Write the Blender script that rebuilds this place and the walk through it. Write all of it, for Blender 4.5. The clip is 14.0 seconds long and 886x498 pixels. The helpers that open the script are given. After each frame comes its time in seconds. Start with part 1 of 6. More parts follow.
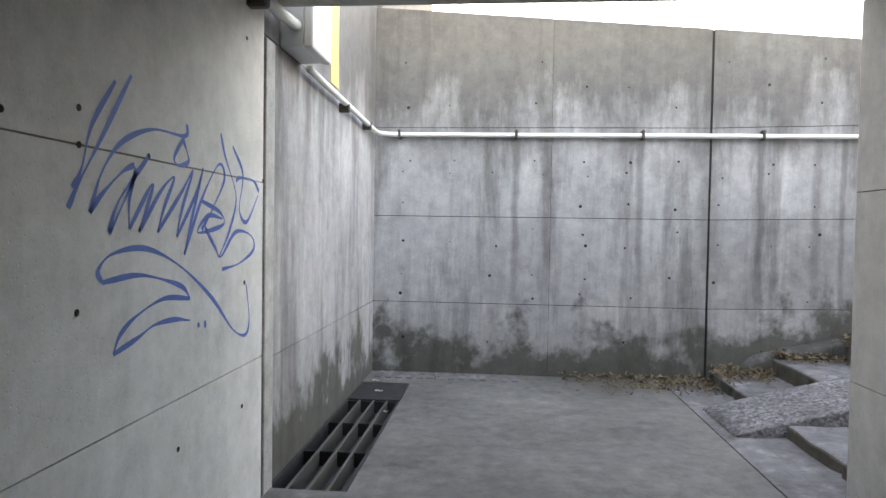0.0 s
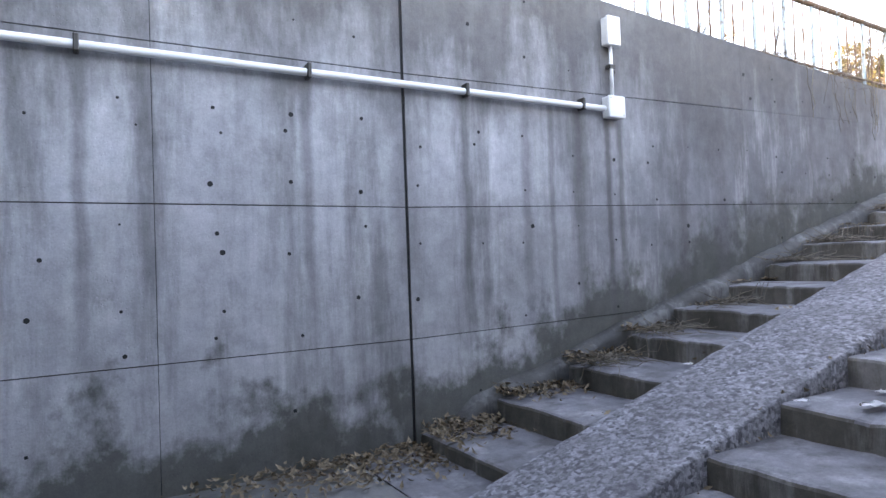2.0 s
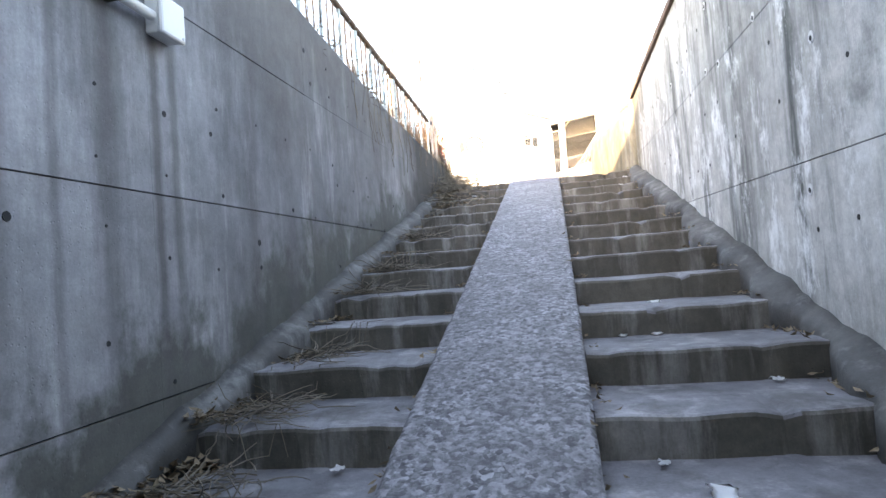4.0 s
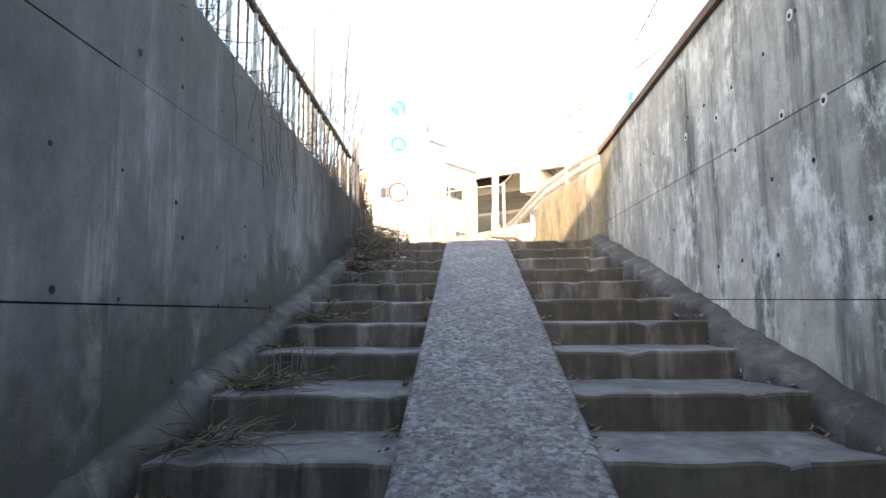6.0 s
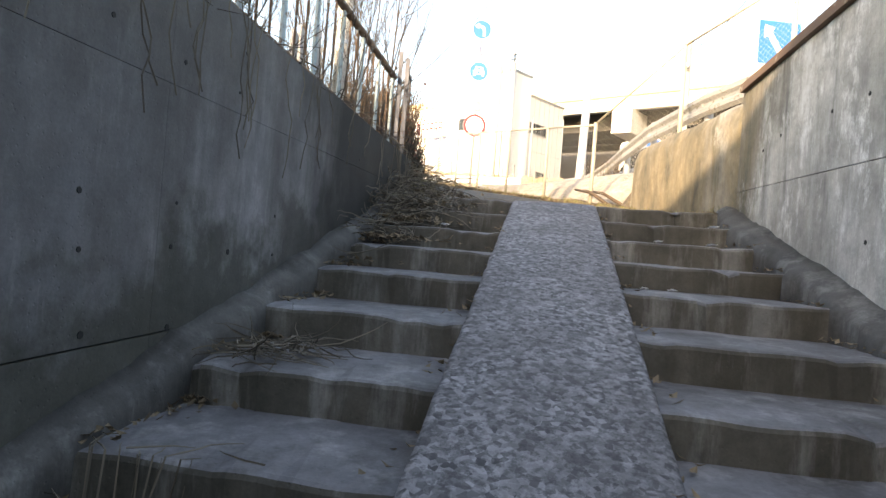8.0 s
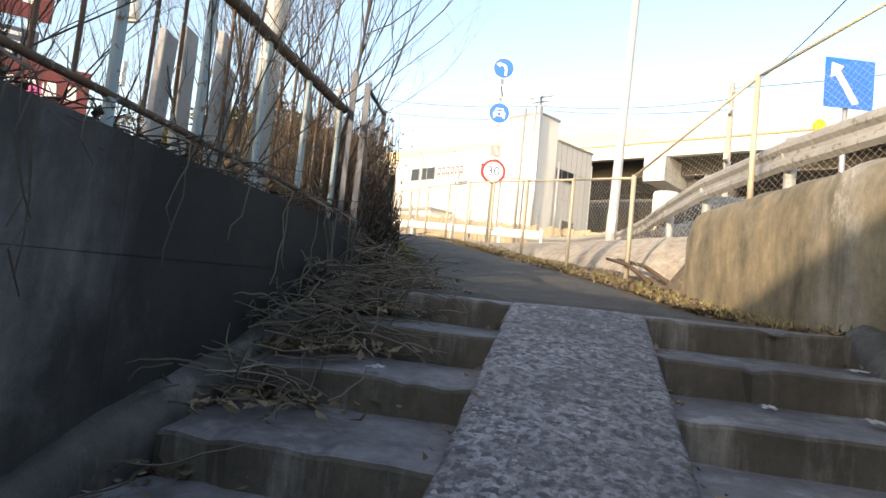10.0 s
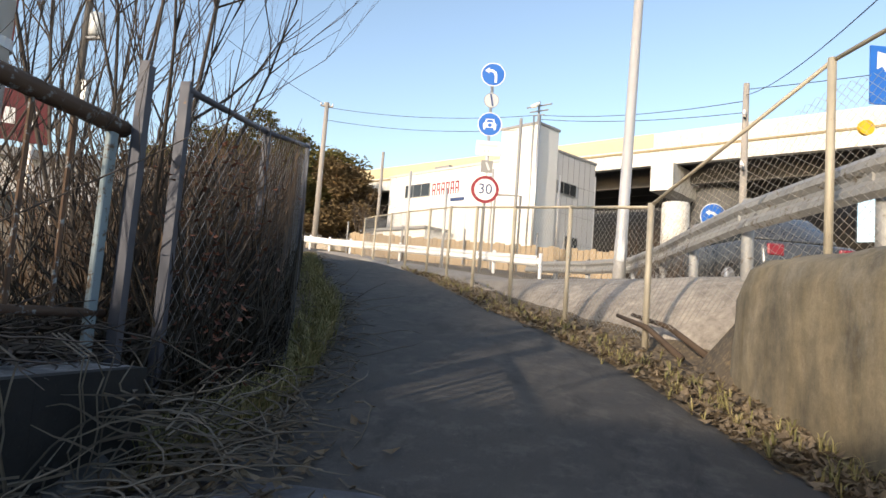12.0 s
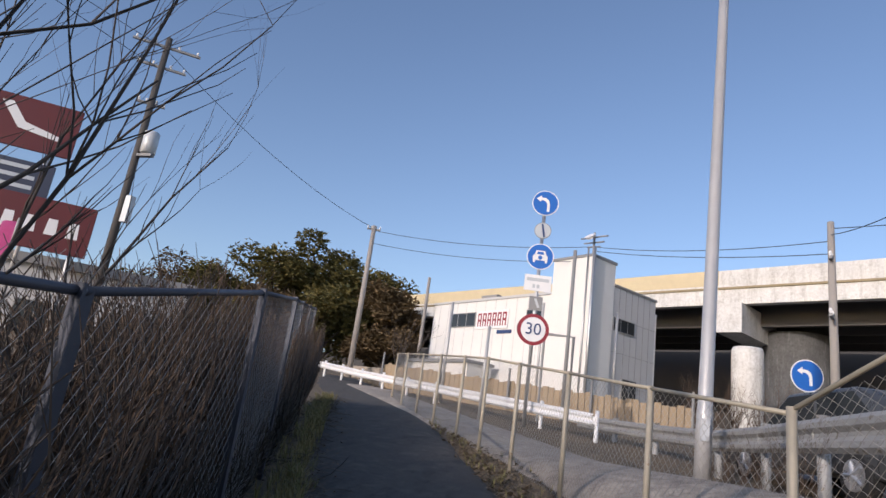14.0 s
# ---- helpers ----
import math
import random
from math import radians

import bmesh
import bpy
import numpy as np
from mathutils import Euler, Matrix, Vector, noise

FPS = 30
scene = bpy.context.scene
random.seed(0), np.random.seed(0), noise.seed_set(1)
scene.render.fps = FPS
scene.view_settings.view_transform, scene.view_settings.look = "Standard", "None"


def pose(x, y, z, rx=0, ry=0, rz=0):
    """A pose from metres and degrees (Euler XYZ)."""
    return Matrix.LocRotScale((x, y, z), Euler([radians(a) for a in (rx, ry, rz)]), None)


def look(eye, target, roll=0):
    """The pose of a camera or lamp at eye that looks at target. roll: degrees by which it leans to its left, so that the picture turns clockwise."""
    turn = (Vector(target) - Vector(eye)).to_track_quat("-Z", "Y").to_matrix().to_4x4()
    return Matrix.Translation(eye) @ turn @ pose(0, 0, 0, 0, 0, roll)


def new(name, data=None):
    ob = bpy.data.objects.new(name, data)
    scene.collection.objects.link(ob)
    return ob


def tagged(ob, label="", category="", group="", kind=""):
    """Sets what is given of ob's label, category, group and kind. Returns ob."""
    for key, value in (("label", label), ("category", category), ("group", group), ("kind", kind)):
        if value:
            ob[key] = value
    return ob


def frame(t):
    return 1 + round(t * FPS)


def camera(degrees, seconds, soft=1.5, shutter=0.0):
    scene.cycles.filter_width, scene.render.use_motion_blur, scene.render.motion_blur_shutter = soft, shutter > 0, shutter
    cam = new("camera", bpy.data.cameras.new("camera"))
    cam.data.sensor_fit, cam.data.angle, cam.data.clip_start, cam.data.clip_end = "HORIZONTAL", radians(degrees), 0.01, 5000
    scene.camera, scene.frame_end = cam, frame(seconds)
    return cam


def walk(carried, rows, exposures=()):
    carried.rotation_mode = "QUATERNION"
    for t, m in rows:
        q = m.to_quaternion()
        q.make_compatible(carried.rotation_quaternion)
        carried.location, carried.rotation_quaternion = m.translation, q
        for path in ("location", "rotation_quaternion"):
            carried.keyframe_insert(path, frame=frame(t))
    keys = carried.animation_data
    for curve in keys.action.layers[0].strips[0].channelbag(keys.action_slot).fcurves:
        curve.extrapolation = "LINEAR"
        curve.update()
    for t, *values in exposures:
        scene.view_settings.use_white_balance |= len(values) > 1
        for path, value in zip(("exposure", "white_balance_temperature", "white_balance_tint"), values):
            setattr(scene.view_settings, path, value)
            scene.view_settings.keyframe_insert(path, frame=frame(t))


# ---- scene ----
cam = camera(69.4, 14.0)
PATH = [
    (0, (0.765, 0.652, 1.471), (0.591, 2.644, 1.414), 0.9),
    (0.5, (0.731, 1.382, 1.427), (0.667, 3.381, 1.369), 0.0),
    (1, (0.728, 2.102, 1.414), (0.893, 4.094, 1.351), -1.0),
    (1.5, (0.749, 2.722, 1.331), (1.302, 4.643, 1.409), -0.7),
    (2, (0.908, 3.369, 1.228), (1.899, 5.105, 1.275), -2.1),
    (2.5, (0.937, 4.157, 1.143), (2.304, 5.615, 1.224), -2.5),
    (3, (1.289, 4.648, 1.145), (2.917, 5.809, 1.173), -3.6),
    (3.5, (1.742, 5.214, 1.159), (3.579, 5.986, 1.322), -2.1),
    (4, (2.153, 5.505, 1.173), (4.118, 5.864, 1.279), -4.3),
    (4.2, (2.328, 5.64, 1.221), (4.303, 5.927, 1.354), -3.1),
    (6.3, (4.441, 5.892, 1.668), (6.425, 5.971, 1.906), -0.4),
    (6.5, (4.622, 5.882, 1.72), (6.608, 5.994, 1.928), 0.5),
    (7, (5.126, 5.864, 1.88), (7.111, 6.013, 2.071), 5.3),
    (7.5, (5.642, 5.798, 2.011), (7.613, 6.062, 2.22), 1.8),
    (8, (6.159, 5.844, 2.088), (8.133, 6.161, 2.113), 4.5),
    (8.2, (6.279, 5.829, 2.222), (8.242, 6.186, 2.366), 5.6),
    (10.3, (8.654, 5.836, 2.798), (10.603, 6.259, 2.955), 6.2),
    (10.5, (8.842, 5.838, 2.927), (10.769, 6.317, 3.163), 7.4),
    (11, (9.396, 5.786, 3.064), (11.306, 6.313, 3.336), 3.7),
    (11.5, (9.906, 5.78, 3.184), (11.825, 6.307, 3.378), 6.3),
    (12, (10.393, 5.794, 3.29), (12.338, 6.224, 3.472), 4.4),
    (12.5, (10.913, 5.905, 3.519), (12.796, 6.476, 3.878), 5.2),
    (13, (11.409, 5.983, 3.656), (13.267, 6.521, 4.165), 5.3),
    (13.5, (11.772, 6.028, 3.859), (13.615, 6.594, 4.391), 3.3),
    (14, (12.268, 6.058, 3.981), (14.097, 6.66, 4.522), 8.1),
]
EXPOSURES = [
    (0.0, 4.55, 13000, 22), (0.6, 4.35, 12800, 22), (1.0, 4.25, 9000, 25), (2.0, 4.25, 9000, 25), (3.0, 4.15, 8800, 22), (4.2, 3.8, 8800, 17),
    (6.3, 2.75, 8900, 14), (8.0, 2.47, 9000, 14), (8.2, 2.6, 9100, 15), (10.3, 1.5, 7900, 12), (11.5, 1.15, 7400, 12), (12.5, 0.85, 6800, 13), (13.2, 0.5, 6300, 16), (14.0, 0.2, 6100, 19)]
walk(cam, [(t, look(eye, target, roll)) for t, eye, target, roll in PATH], EXPOSURES)

# ---- light and exposure ----
SUN_HEADING, SUN_ELEV = -24.0, 17.0
world = bpy.data.worlds.new("world")
scene.world = world
world.use_nodes = True
wn = world.node_tree
sky = wn.nodes.new("ShaderNodeTexSky")
sky.sky_type = "NISHITA"
sky.sun_disc = False
sky.sun_elevation = radians(SUN_ELEV)
sky.sun_rotation = radians(90 - (SUN_HEADING + 180))
sky.air_density, sky.dust_density, sky.ozone_density = 1.0, 1.2, 1.5
wn.nodes["Background"].inputs["Strength"].default_value = 0.15
wn.links.new(sky.outputs[0], wn.nodes["Background"].inputs["Color"])
sun = new("sun", bpy.data.lights.new("sun", "SUN"))
sun.data.energy, sun.data.angle, sun.data.color = 2.2, radians(0.6), (1.0, 0.89, 0.75)
sun_way = Vector((math.cos(radians(SUN_HEADING)), math.sin(radians(SUN_HEADING)), -math.tan(radians(SUN_ELEV))))
sun.matrix_world = Matrix.Translation((-20, 20, 30)) @ sun_way.to_track_quat("-Z", "Y").to_matrix().to_4x4()


# ---- small tools ----
def part(name, bm, material, parent=None, label="", smooth=False, kind=""):
    me = bpy.data.meshes.new(name)
    bmesh.ops.recalc_face_normals(bm, faces=bm.faces)
    bm.to_mesh(me)
    bm.free()
    if smooth:
        me.polygons.foreach_set("use_smooth", [True] * len(me.polygons))
    me.materials.append(material)
    ob = new(name, me)
    if parent is not None:
        ob.parent = parent
    return tagged(ob, label, kind=kind)


def thing(name, label, category, group="", kind="", at=(0, 0, 0), turn=0):
    ob = new(name)
    ob.empty_display_size = 0.2
    ob.matrix_basis = pose(*at, 0, 0, turn)
    return tagged(ob, label, category, group, kind)


def box(bm, x0, x1, y0, y1, z0, z1, m=None):
    vs = [bm.verts.new(Vector(c) if m is None else m @ Vector(c)) for c in
          ((x0, y0, z0), (x1, y0, z0), (x1, y1, z0), (x0, y1, z0), (x0, y0, z1), (x1, y0, z1), (x1, y1, z1), (x0, y1, z1))]
    for f in ((3, 2, 1, 0), (4, 5, 6, 7), (0, 1, 5, 4), (1, 2, 6, 5), (2, 3, 7, 6), (3, 0, 4, 7)):
        bm.faces.new([vs[i] for i in f])
    return vs


def bevel(bm, width, segments=1):
    bmesh.ops.bevel(bm, geom=bm.edges[:], offset=width, segments=segments, profile=0.5, affect="EDGES", clamp_overlap=True)


def prism(bm, pts, low, high, axis="y"):
    """A flat outline pushed along an axis: for y the points are (x, z), for x (y, z), for z (x, y)."""
    def put(p, v):
        return (p[0], v, p[1]) if axis == "y" else (v, p[0], p[1]) if axis == "x" else (p[0], p[1], v)
    a = [bm.verts.new(put(p, low)) for p in pts]
    b = [bm.verts.new(put(p, high)) for p in pts]
    bm.faces.new(a)
    bm.faces.new(b[::-1])
    n = len(pts)
    for i in range(n):
        bm.faces.new((a[i], b[i], b[(i + 1) % n], a[(i + 1) % n]))


def tube(bm, pts, radii, n=6, caps=True):
    """A round rod through points, with one radius or one for each point."""
    pts = [Vector(p) for p in pts]
    if not hasattr(radii, "__len__"):
        radii = [radii] * len(pts)
    rings = []
    for i, p in enumerate(pts):
        d = (pts[min(i + 1, len(pts) - 1)] - pts[max(i - 1, 0)]).normalized()
        side = d.cross(Vector((0, 0, 1)) if abs(d.z) < 0.95 else Vector((1, 0, 0))).normalized()
        up = side.cross(d)
        rings.append([bm.verts.new(p + radii[i] * (math.cos(2 * math.pi * k / n) * side + math.sin(2 * math.pi * k / n) * up)) for k in range(n)])
    for a, b in zip(rings, rings[1:]):
        for k in range(n):
            bm.faces.new((a[k], a[(k + 1) % n], b[(k + 1) % n], b[k]))
    if caps:
        bm.faces.new(rings[0][::-1])
        bm.faces.new(rings[-1])


def disc(bm, m, r, thick, n=32):
    """A round plate about the local x axis of m."""
    a = [bm.verts.new(m @ Vector((0, r * math.cos(2 * math.pi * k / n), r * math.sin(2 * math.pi * k / n)))) for k in range(n)]
    b = [bm.verts.new(m @ Vector((thick, r * math.cos(2 * math.pi * k / n), r * math.sin(2 * math.pi * k / n)))) for k in range(n)]
    bm.faces.new(a[::-1])
    bm.faces.new(b)
    for k in range(n):
        bm.faces.new((a[k], a[(k + 1) % n], b[(k + 1) % n], b[k]))


def flat(bm, m, pts, thick=0.004):
    """A cut-out sheet in the local y, z plane of m, standing out along -x."""
    a = [bm.verts.new(m @ Vector((0, p[0], p[1]))) for p in pts]
    b = [bm.verts.new(m @ Vector((-thick, p[0], p[1]))) for p in pts]
    bm.faces.new(a)
    bm.faces.new(b[::-1])
    n = len(pts)
    for i in range(n):
        bm.faces.new((a[i], b[i], b[(i + 1) % n], a[(i + 1) % n]))


# ---- materials ----
class Mat:
    """Short node building."""

    def __init__(self, name, rough=0.8, metal=0.0):
        self.m = bpy.data.materials.new(name)
        self.m.use_nodes = True
        self.t = self.m.node_tree
        self.b = self.t.nodes["Principled BSDF"]
        self.b.inputs["Roughness"].default_value = rough
        self.b.inputs["Metallic"].default_value = metal
        self.p = self.t.nodes.new("ShaderNodeNewGeometry").outputs["Position"]

    def node(self, kind, **ins):
        n = self.t.nodes.new("ShaderNode" + kind)
        for k, v in ins.items():
            self.give(n.inputs[k.replace("_", " ")], v)
        return n

    def give(self, socket, v):
        if isinstance(v, bpy.types.NodeSocket):
            self.t.links.new(v, socket)
        else:
            socket.default_value = v

    def noise(self, scale, detail=4.0, rough=0.55, stretch=(1, 1, 1), src=None):
        mp = self.node("Mapping", Vector=src or self.p, Scale=stretch)
        return self.node("TexNoise", Vector=mp.outputs[0], Scale=scale, Detail=detail, Roughness=rough).outputs["Fac"]

    def spread(self, fac, lo, hi, a=0.0, b=1.0):
        return self.node("MapRange", Value=fac, From_Min=lo, From_Max=hi, To_Min=a, To_Max=b).outputs[0]

    def mix(self, fac, a, b, mode="MIX"):
        n = self.t.nodes.new("ShaderNodeMix")
        n.data_type, n.blend_type = "RGBA", mode
        self.give(n.inputs[0], fac)
        for s, v in ((6, a), (7, b)):
            self.give(n.inputs[s], (*v, 1.0) if isinstance(v, tuple) and len(v) == 3 else v)
        return n.outputs[2]

    def math(self, op, a, b=0.5):
        n = self.t.nodes.new("ShaderNodeMath")
        n.operation = op
        self.give(n.inputs[0], a)
        self.give(n.inputs[1], b)
        return n.outputs[0]

    def random(self):
        return self.t.nodes.new("ShaderNodeObjectInfo").outputs["Random"]

    def island(self):
        return self.t.nodes.new("ShaderNodeNewGeometry").outputs["Random Per Island"]

    def bump(self, height, strength=0.4, dist=0.01):
        n = self.node("Bump", Height=height, Strength=strength, Distance=dist)
        self.t.links.new(n.outputs[0], self.b.inputs["Normal"])

    def done(self, colour, rough=None):
        self.give(self.b.inputs["Base Color"], (*colour, 1.0) if isinstance(colour, tuple) and len(colour) == 3 else colour)
        if rough is not None:
            self.give(self.b.inputs["Roughness"], rough)
        return self.m


def concrete(name, light, dark, streak=0.7, stain=(0.06, 0.05, 0.04), stain_amount=0.5, bloom=0.0, tone=0.06, rust=None, foot_dark=0.0, runs_and_shade=False, ochre=False, mottling=0.6):
    """Cast concrete: cloudy tone, rain streaks down the face, damp stains and fine grain."""
    c = Mat(name, 0.85)
    cloud = c.noise(0.9, 5, 0.6)
    col = c.mix(c.spread(cloud, 0.3, 0.7), dark, light)
    if runs_and_shade:
        # shade put into the colour: darker in uneven patches along the stairs
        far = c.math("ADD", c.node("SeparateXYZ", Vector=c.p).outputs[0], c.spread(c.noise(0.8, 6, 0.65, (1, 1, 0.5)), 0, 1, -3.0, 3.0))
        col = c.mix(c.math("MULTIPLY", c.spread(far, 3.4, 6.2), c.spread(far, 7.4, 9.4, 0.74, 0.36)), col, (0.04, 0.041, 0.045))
    broad = c.noise(0.55, 7, 0.62, (1, 1, 0.55))
    col = c.mix(c.math("MULTIPLY", c.spread(broad, 0.5, 0.68), streak * 0.5), col, stain)
    run = c.noise(1.0, 7, 0.66, (3.0, 3.0, 0.34))
    col = c.mix(c.math("MULTIPLY", c.spread(run, 0.5, 0.64), streak), col, stain)
    fine = c.noise(1.0, 7, 0.75, (11, 11, 0.9))
    col = c.mix(c.math("MULTIPLY", c.spread(fine, 0.5, 0.7), streak * 0.4), col, stain)
    wash = c.noise(1.0, 8, 0.7, (4.5, 4.5, 0.7))
    pale = c.mix(0.55, col, (0.62, 0.62, 0.61))
    col = c.mix(c.math("MULTIPLY", c.spread(wash, 0.52, 0.64), streak * 0.65), col, pale)
    blot = c.noise(1.7, 8, 0.72)
    col = c.mix(c.math("MULTIPLY", c.spread(blot, 0.56, 0.7), stain_amount), col, stain)
    if bloom:
        lime = c.math("MULTIPLY", c.spread(c.noise(1.6, 9, 0.78, (1.5, 1.5, 0.8)), 0.53, 0.63), bloom)
        col = c.mix(lime, col, (0.74, 0.74, 0.72))
    if rust:
        col = c.mix(c.math("MULTIPLY", c.spread(c.noise(1.3, 5, 0.65, (1, 1, 0.5)), 0.42, 0.65), 0.75), col, rust)
    if foot_dark:
        # darker towards the foot, with a ragged upper edge
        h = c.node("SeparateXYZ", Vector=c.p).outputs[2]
        if runs_and_shade:
            # the darker foot climbs with the steps
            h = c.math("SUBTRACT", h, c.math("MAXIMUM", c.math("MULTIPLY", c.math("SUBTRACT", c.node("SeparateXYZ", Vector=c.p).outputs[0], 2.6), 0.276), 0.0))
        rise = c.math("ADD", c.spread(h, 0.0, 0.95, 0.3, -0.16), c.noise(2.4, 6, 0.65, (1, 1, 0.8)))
        col = c.mix(c.math("MULTIPLY", c.spread(rise, 0.55, 0.68), foot_dark), col, (0.06, 0.062, 0.05))
    if runs_and_shade:
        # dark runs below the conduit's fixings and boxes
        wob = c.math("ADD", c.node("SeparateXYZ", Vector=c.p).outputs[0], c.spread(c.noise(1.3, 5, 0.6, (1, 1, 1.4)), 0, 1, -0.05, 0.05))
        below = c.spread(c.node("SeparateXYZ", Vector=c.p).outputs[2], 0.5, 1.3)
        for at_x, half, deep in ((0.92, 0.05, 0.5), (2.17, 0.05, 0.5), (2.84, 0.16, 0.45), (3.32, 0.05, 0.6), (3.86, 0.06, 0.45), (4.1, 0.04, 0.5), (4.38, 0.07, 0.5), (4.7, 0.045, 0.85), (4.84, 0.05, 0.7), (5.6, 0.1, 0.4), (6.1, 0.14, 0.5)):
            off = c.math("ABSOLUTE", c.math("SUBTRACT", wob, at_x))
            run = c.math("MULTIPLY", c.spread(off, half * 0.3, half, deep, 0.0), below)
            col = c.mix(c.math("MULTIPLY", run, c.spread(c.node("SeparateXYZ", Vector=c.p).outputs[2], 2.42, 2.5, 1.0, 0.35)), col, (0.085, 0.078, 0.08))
        # darker towards the wall's top, with a ragged edge
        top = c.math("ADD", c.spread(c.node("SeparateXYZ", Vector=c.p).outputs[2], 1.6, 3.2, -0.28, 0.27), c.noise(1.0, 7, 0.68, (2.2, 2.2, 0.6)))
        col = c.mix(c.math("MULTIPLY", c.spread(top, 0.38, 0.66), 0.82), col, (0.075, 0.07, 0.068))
        # shade painted in: near-black towards the head of the stairs
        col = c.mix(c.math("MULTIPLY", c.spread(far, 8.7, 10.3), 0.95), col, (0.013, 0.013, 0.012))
    if ochre:
        # ochre tone, in patches that thicken towards the old wall
        way = c.math("ADD", c.node("SeparateXYZ", Vector=c.p).outputs[0], c.spread(c.noise(1.1, 6, 0.65, (1, 1, 0.4)), 0, 1, -2.2, 2.2))
        tan = c.mix(c.spread(c.noise(2.2, 7, 0.7, (1.5, 1.5, 0.5)), 0.35, 0.65), (0.085, 0.07, 0.042), (0.25, 0.195, 0.11))
        col = c.mix(c.math("MULTIPLY", c.spread(way, 10.6, 12.6), 0.9), col, tan)
    mottle = c.noise(7.5, 9, 0.74)
    col = c.mix(mottling, col, c.mix(c.spread(mottle, 0.3, 0.7), (0.22, 0.22, 0.22), (0.78, 0.78, 0.78)), "OVERLAY")
    grain = c.noise(90, 3, 0.6)
    col = c.mix(0.35, col, c.mix(grain, (0.2, 0.2, 0.2), (0.8, 0.8, 0.8)), "OVERLAY")
    tint = c.spread(c.random(), 0, 1, 1 - tone, 1 + tone)
    hs = c.node("HueSaturation", Color=col, Value=tint)
    pit = c.node("TexVoronoi", Vector=c.p, Scale=38.0).outputs["Distance"]
    c.bump(c.math("ADD", c.math("MULTIPLY", grain, 0.5), c.spread(pit, 0.05, 0.2)), 0.3, 0.006)
    return c.done(hs.outputs[0], c.spread(cloud, 0.3, 0.7, 0.7, 0.95))


def plain(name, colour, rough=0.6, metal=0.0, vary=0.15, scale=9.0, wear=None, wear_at=0.6, bump=0.15):
    """Painted, plastic or metal: a slight cloud, and worn patches of another colour."""
    c = Mat(name, rough, metal)
    n = c.noise(scale, 5, 0.6)
    col = c.mix(n, tuple(v * (1 - vary) for v in colour), tuple(min(1, v * (1 + vary)) for v in colour))
    if wear:
        col = c.mix(c.spread(c.noise(scale * 1.9, 8, 0.7), wear_at, wear_at + 0.06), col, wear)
    c.bump(c.noise(60, 3), bump, 0.004)
    return c.done(col, c.spread(n, 0.2, 0.8, max(0.05, rough - 0.12), min(1, rough + 0.12)))


def twiggy(name, a, b, rough=0.9):
    c = Mat(name, rough)
    col = c.mix(c.island(), a, b)
    col = c.mix(c.math("MULTIPLY", c.noise(14, 4), 0.5), col, tuple(v * 0.4 for v in a))
    c.bump(c.noise(70, 3), 0.3, 0.004)
    return c.done(col)


M_WALL = concrete("cast concrete, streaked", (0.47, 0.465, 0.475), (0.31, 0.308, 0.318), 0.62, (0.11, 0.106, 0.106), 0.36, foot_dark=0.85, runs_and_shade=True, mottling=0.38)
M_WALL_BLACK = concrete("cast concrete, blackened", (0.23, 0.23, 0.235), (0.09, 0.09, 0.093), 0.9, (0.03, 0.028, 0.027), 0.75, bloom=0.22)
M_WALL_R = concrete("cast concrete, weathered", (0.58, 0.565, 0.53), (0.22, 0.212, 0.196), 0.9, (0.05, 0.056, 0.05), 0.5, bloom=0.95, foot_dark=0.7, ochre=True, mottling=0.5)
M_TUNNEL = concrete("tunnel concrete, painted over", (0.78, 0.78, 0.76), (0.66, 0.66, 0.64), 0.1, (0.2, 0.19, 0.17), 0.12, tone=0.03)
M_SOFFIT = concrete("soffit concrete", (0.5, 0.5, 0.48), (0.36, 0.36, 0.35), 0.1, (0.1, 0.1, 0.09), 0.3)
M_FLOOR = concrete("floor concrete, damp", (0.19, 0.186, 0.178), (0.085, 0.085, 0.082), 0.1, (0.045, 0.043, 0.04), 0.75)
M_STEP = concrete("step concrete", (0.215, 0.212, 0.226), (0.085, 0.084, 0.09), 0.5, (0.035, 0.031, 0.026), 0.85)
M_RISER = concrete("riser concrete, dark brown", (0.115, 0.107, 0.09), (0.05, 0.047, 0.038), 0.5, (0.035, 0.03, 0.02), 0.6)
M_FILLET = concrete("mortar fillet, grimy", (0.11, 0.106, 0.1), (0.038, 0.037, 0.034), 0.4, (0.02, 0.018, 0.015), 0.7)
M_JOINT = plain("joint filler", (0.02, 0.02, 0.02), 0.9)
M_GALV = plain("galvanised steel", (0.5, 0.51, 0.52), 0.42, 0.75, 0.2, 14)
M_RAIL = plain("guard rail zinc, grimy", (0.36, 0.355, 0.34), 0.62, 0.35, 0.35, 6, (0.2, 0.17, 0.13), 0.56, 0.3)
M_CONDUIT = plain("white conduit", (0.72, 0.72, 0.7), 0.4, 0.0, 0.08, 9, (0.3, 0.28, 0.25), 0.66)
M_BOX = plain("ivory plastic", (0.72, 0.72, 0.7), 0.45, 0.0, 0.06, 8)
M_CLAMP = plain("dark clamp", (0.06, 0.055, 0.05), 0.6, 0.4)
M_INK = plain("blue marker", (0.07, 0.17, 0.5), 0.6, 0, 0.35, 20)
M_IRON = plain("dark iron", (0.055, 0.055, 0.06), 0.6, 0.5, 0.3, 14)
M_GRATEBAR = plain("worn steel bar", (0.14, 0.14, 0.135), 0.55, 0.6, 0.25, 14)
M_RUST = plain("rusted rail", (0.12, 0.075, 0.05), 0.8, 0.3, 0.4, 12, (0.3, 0.33, 0.34), 0.56, 0.4)
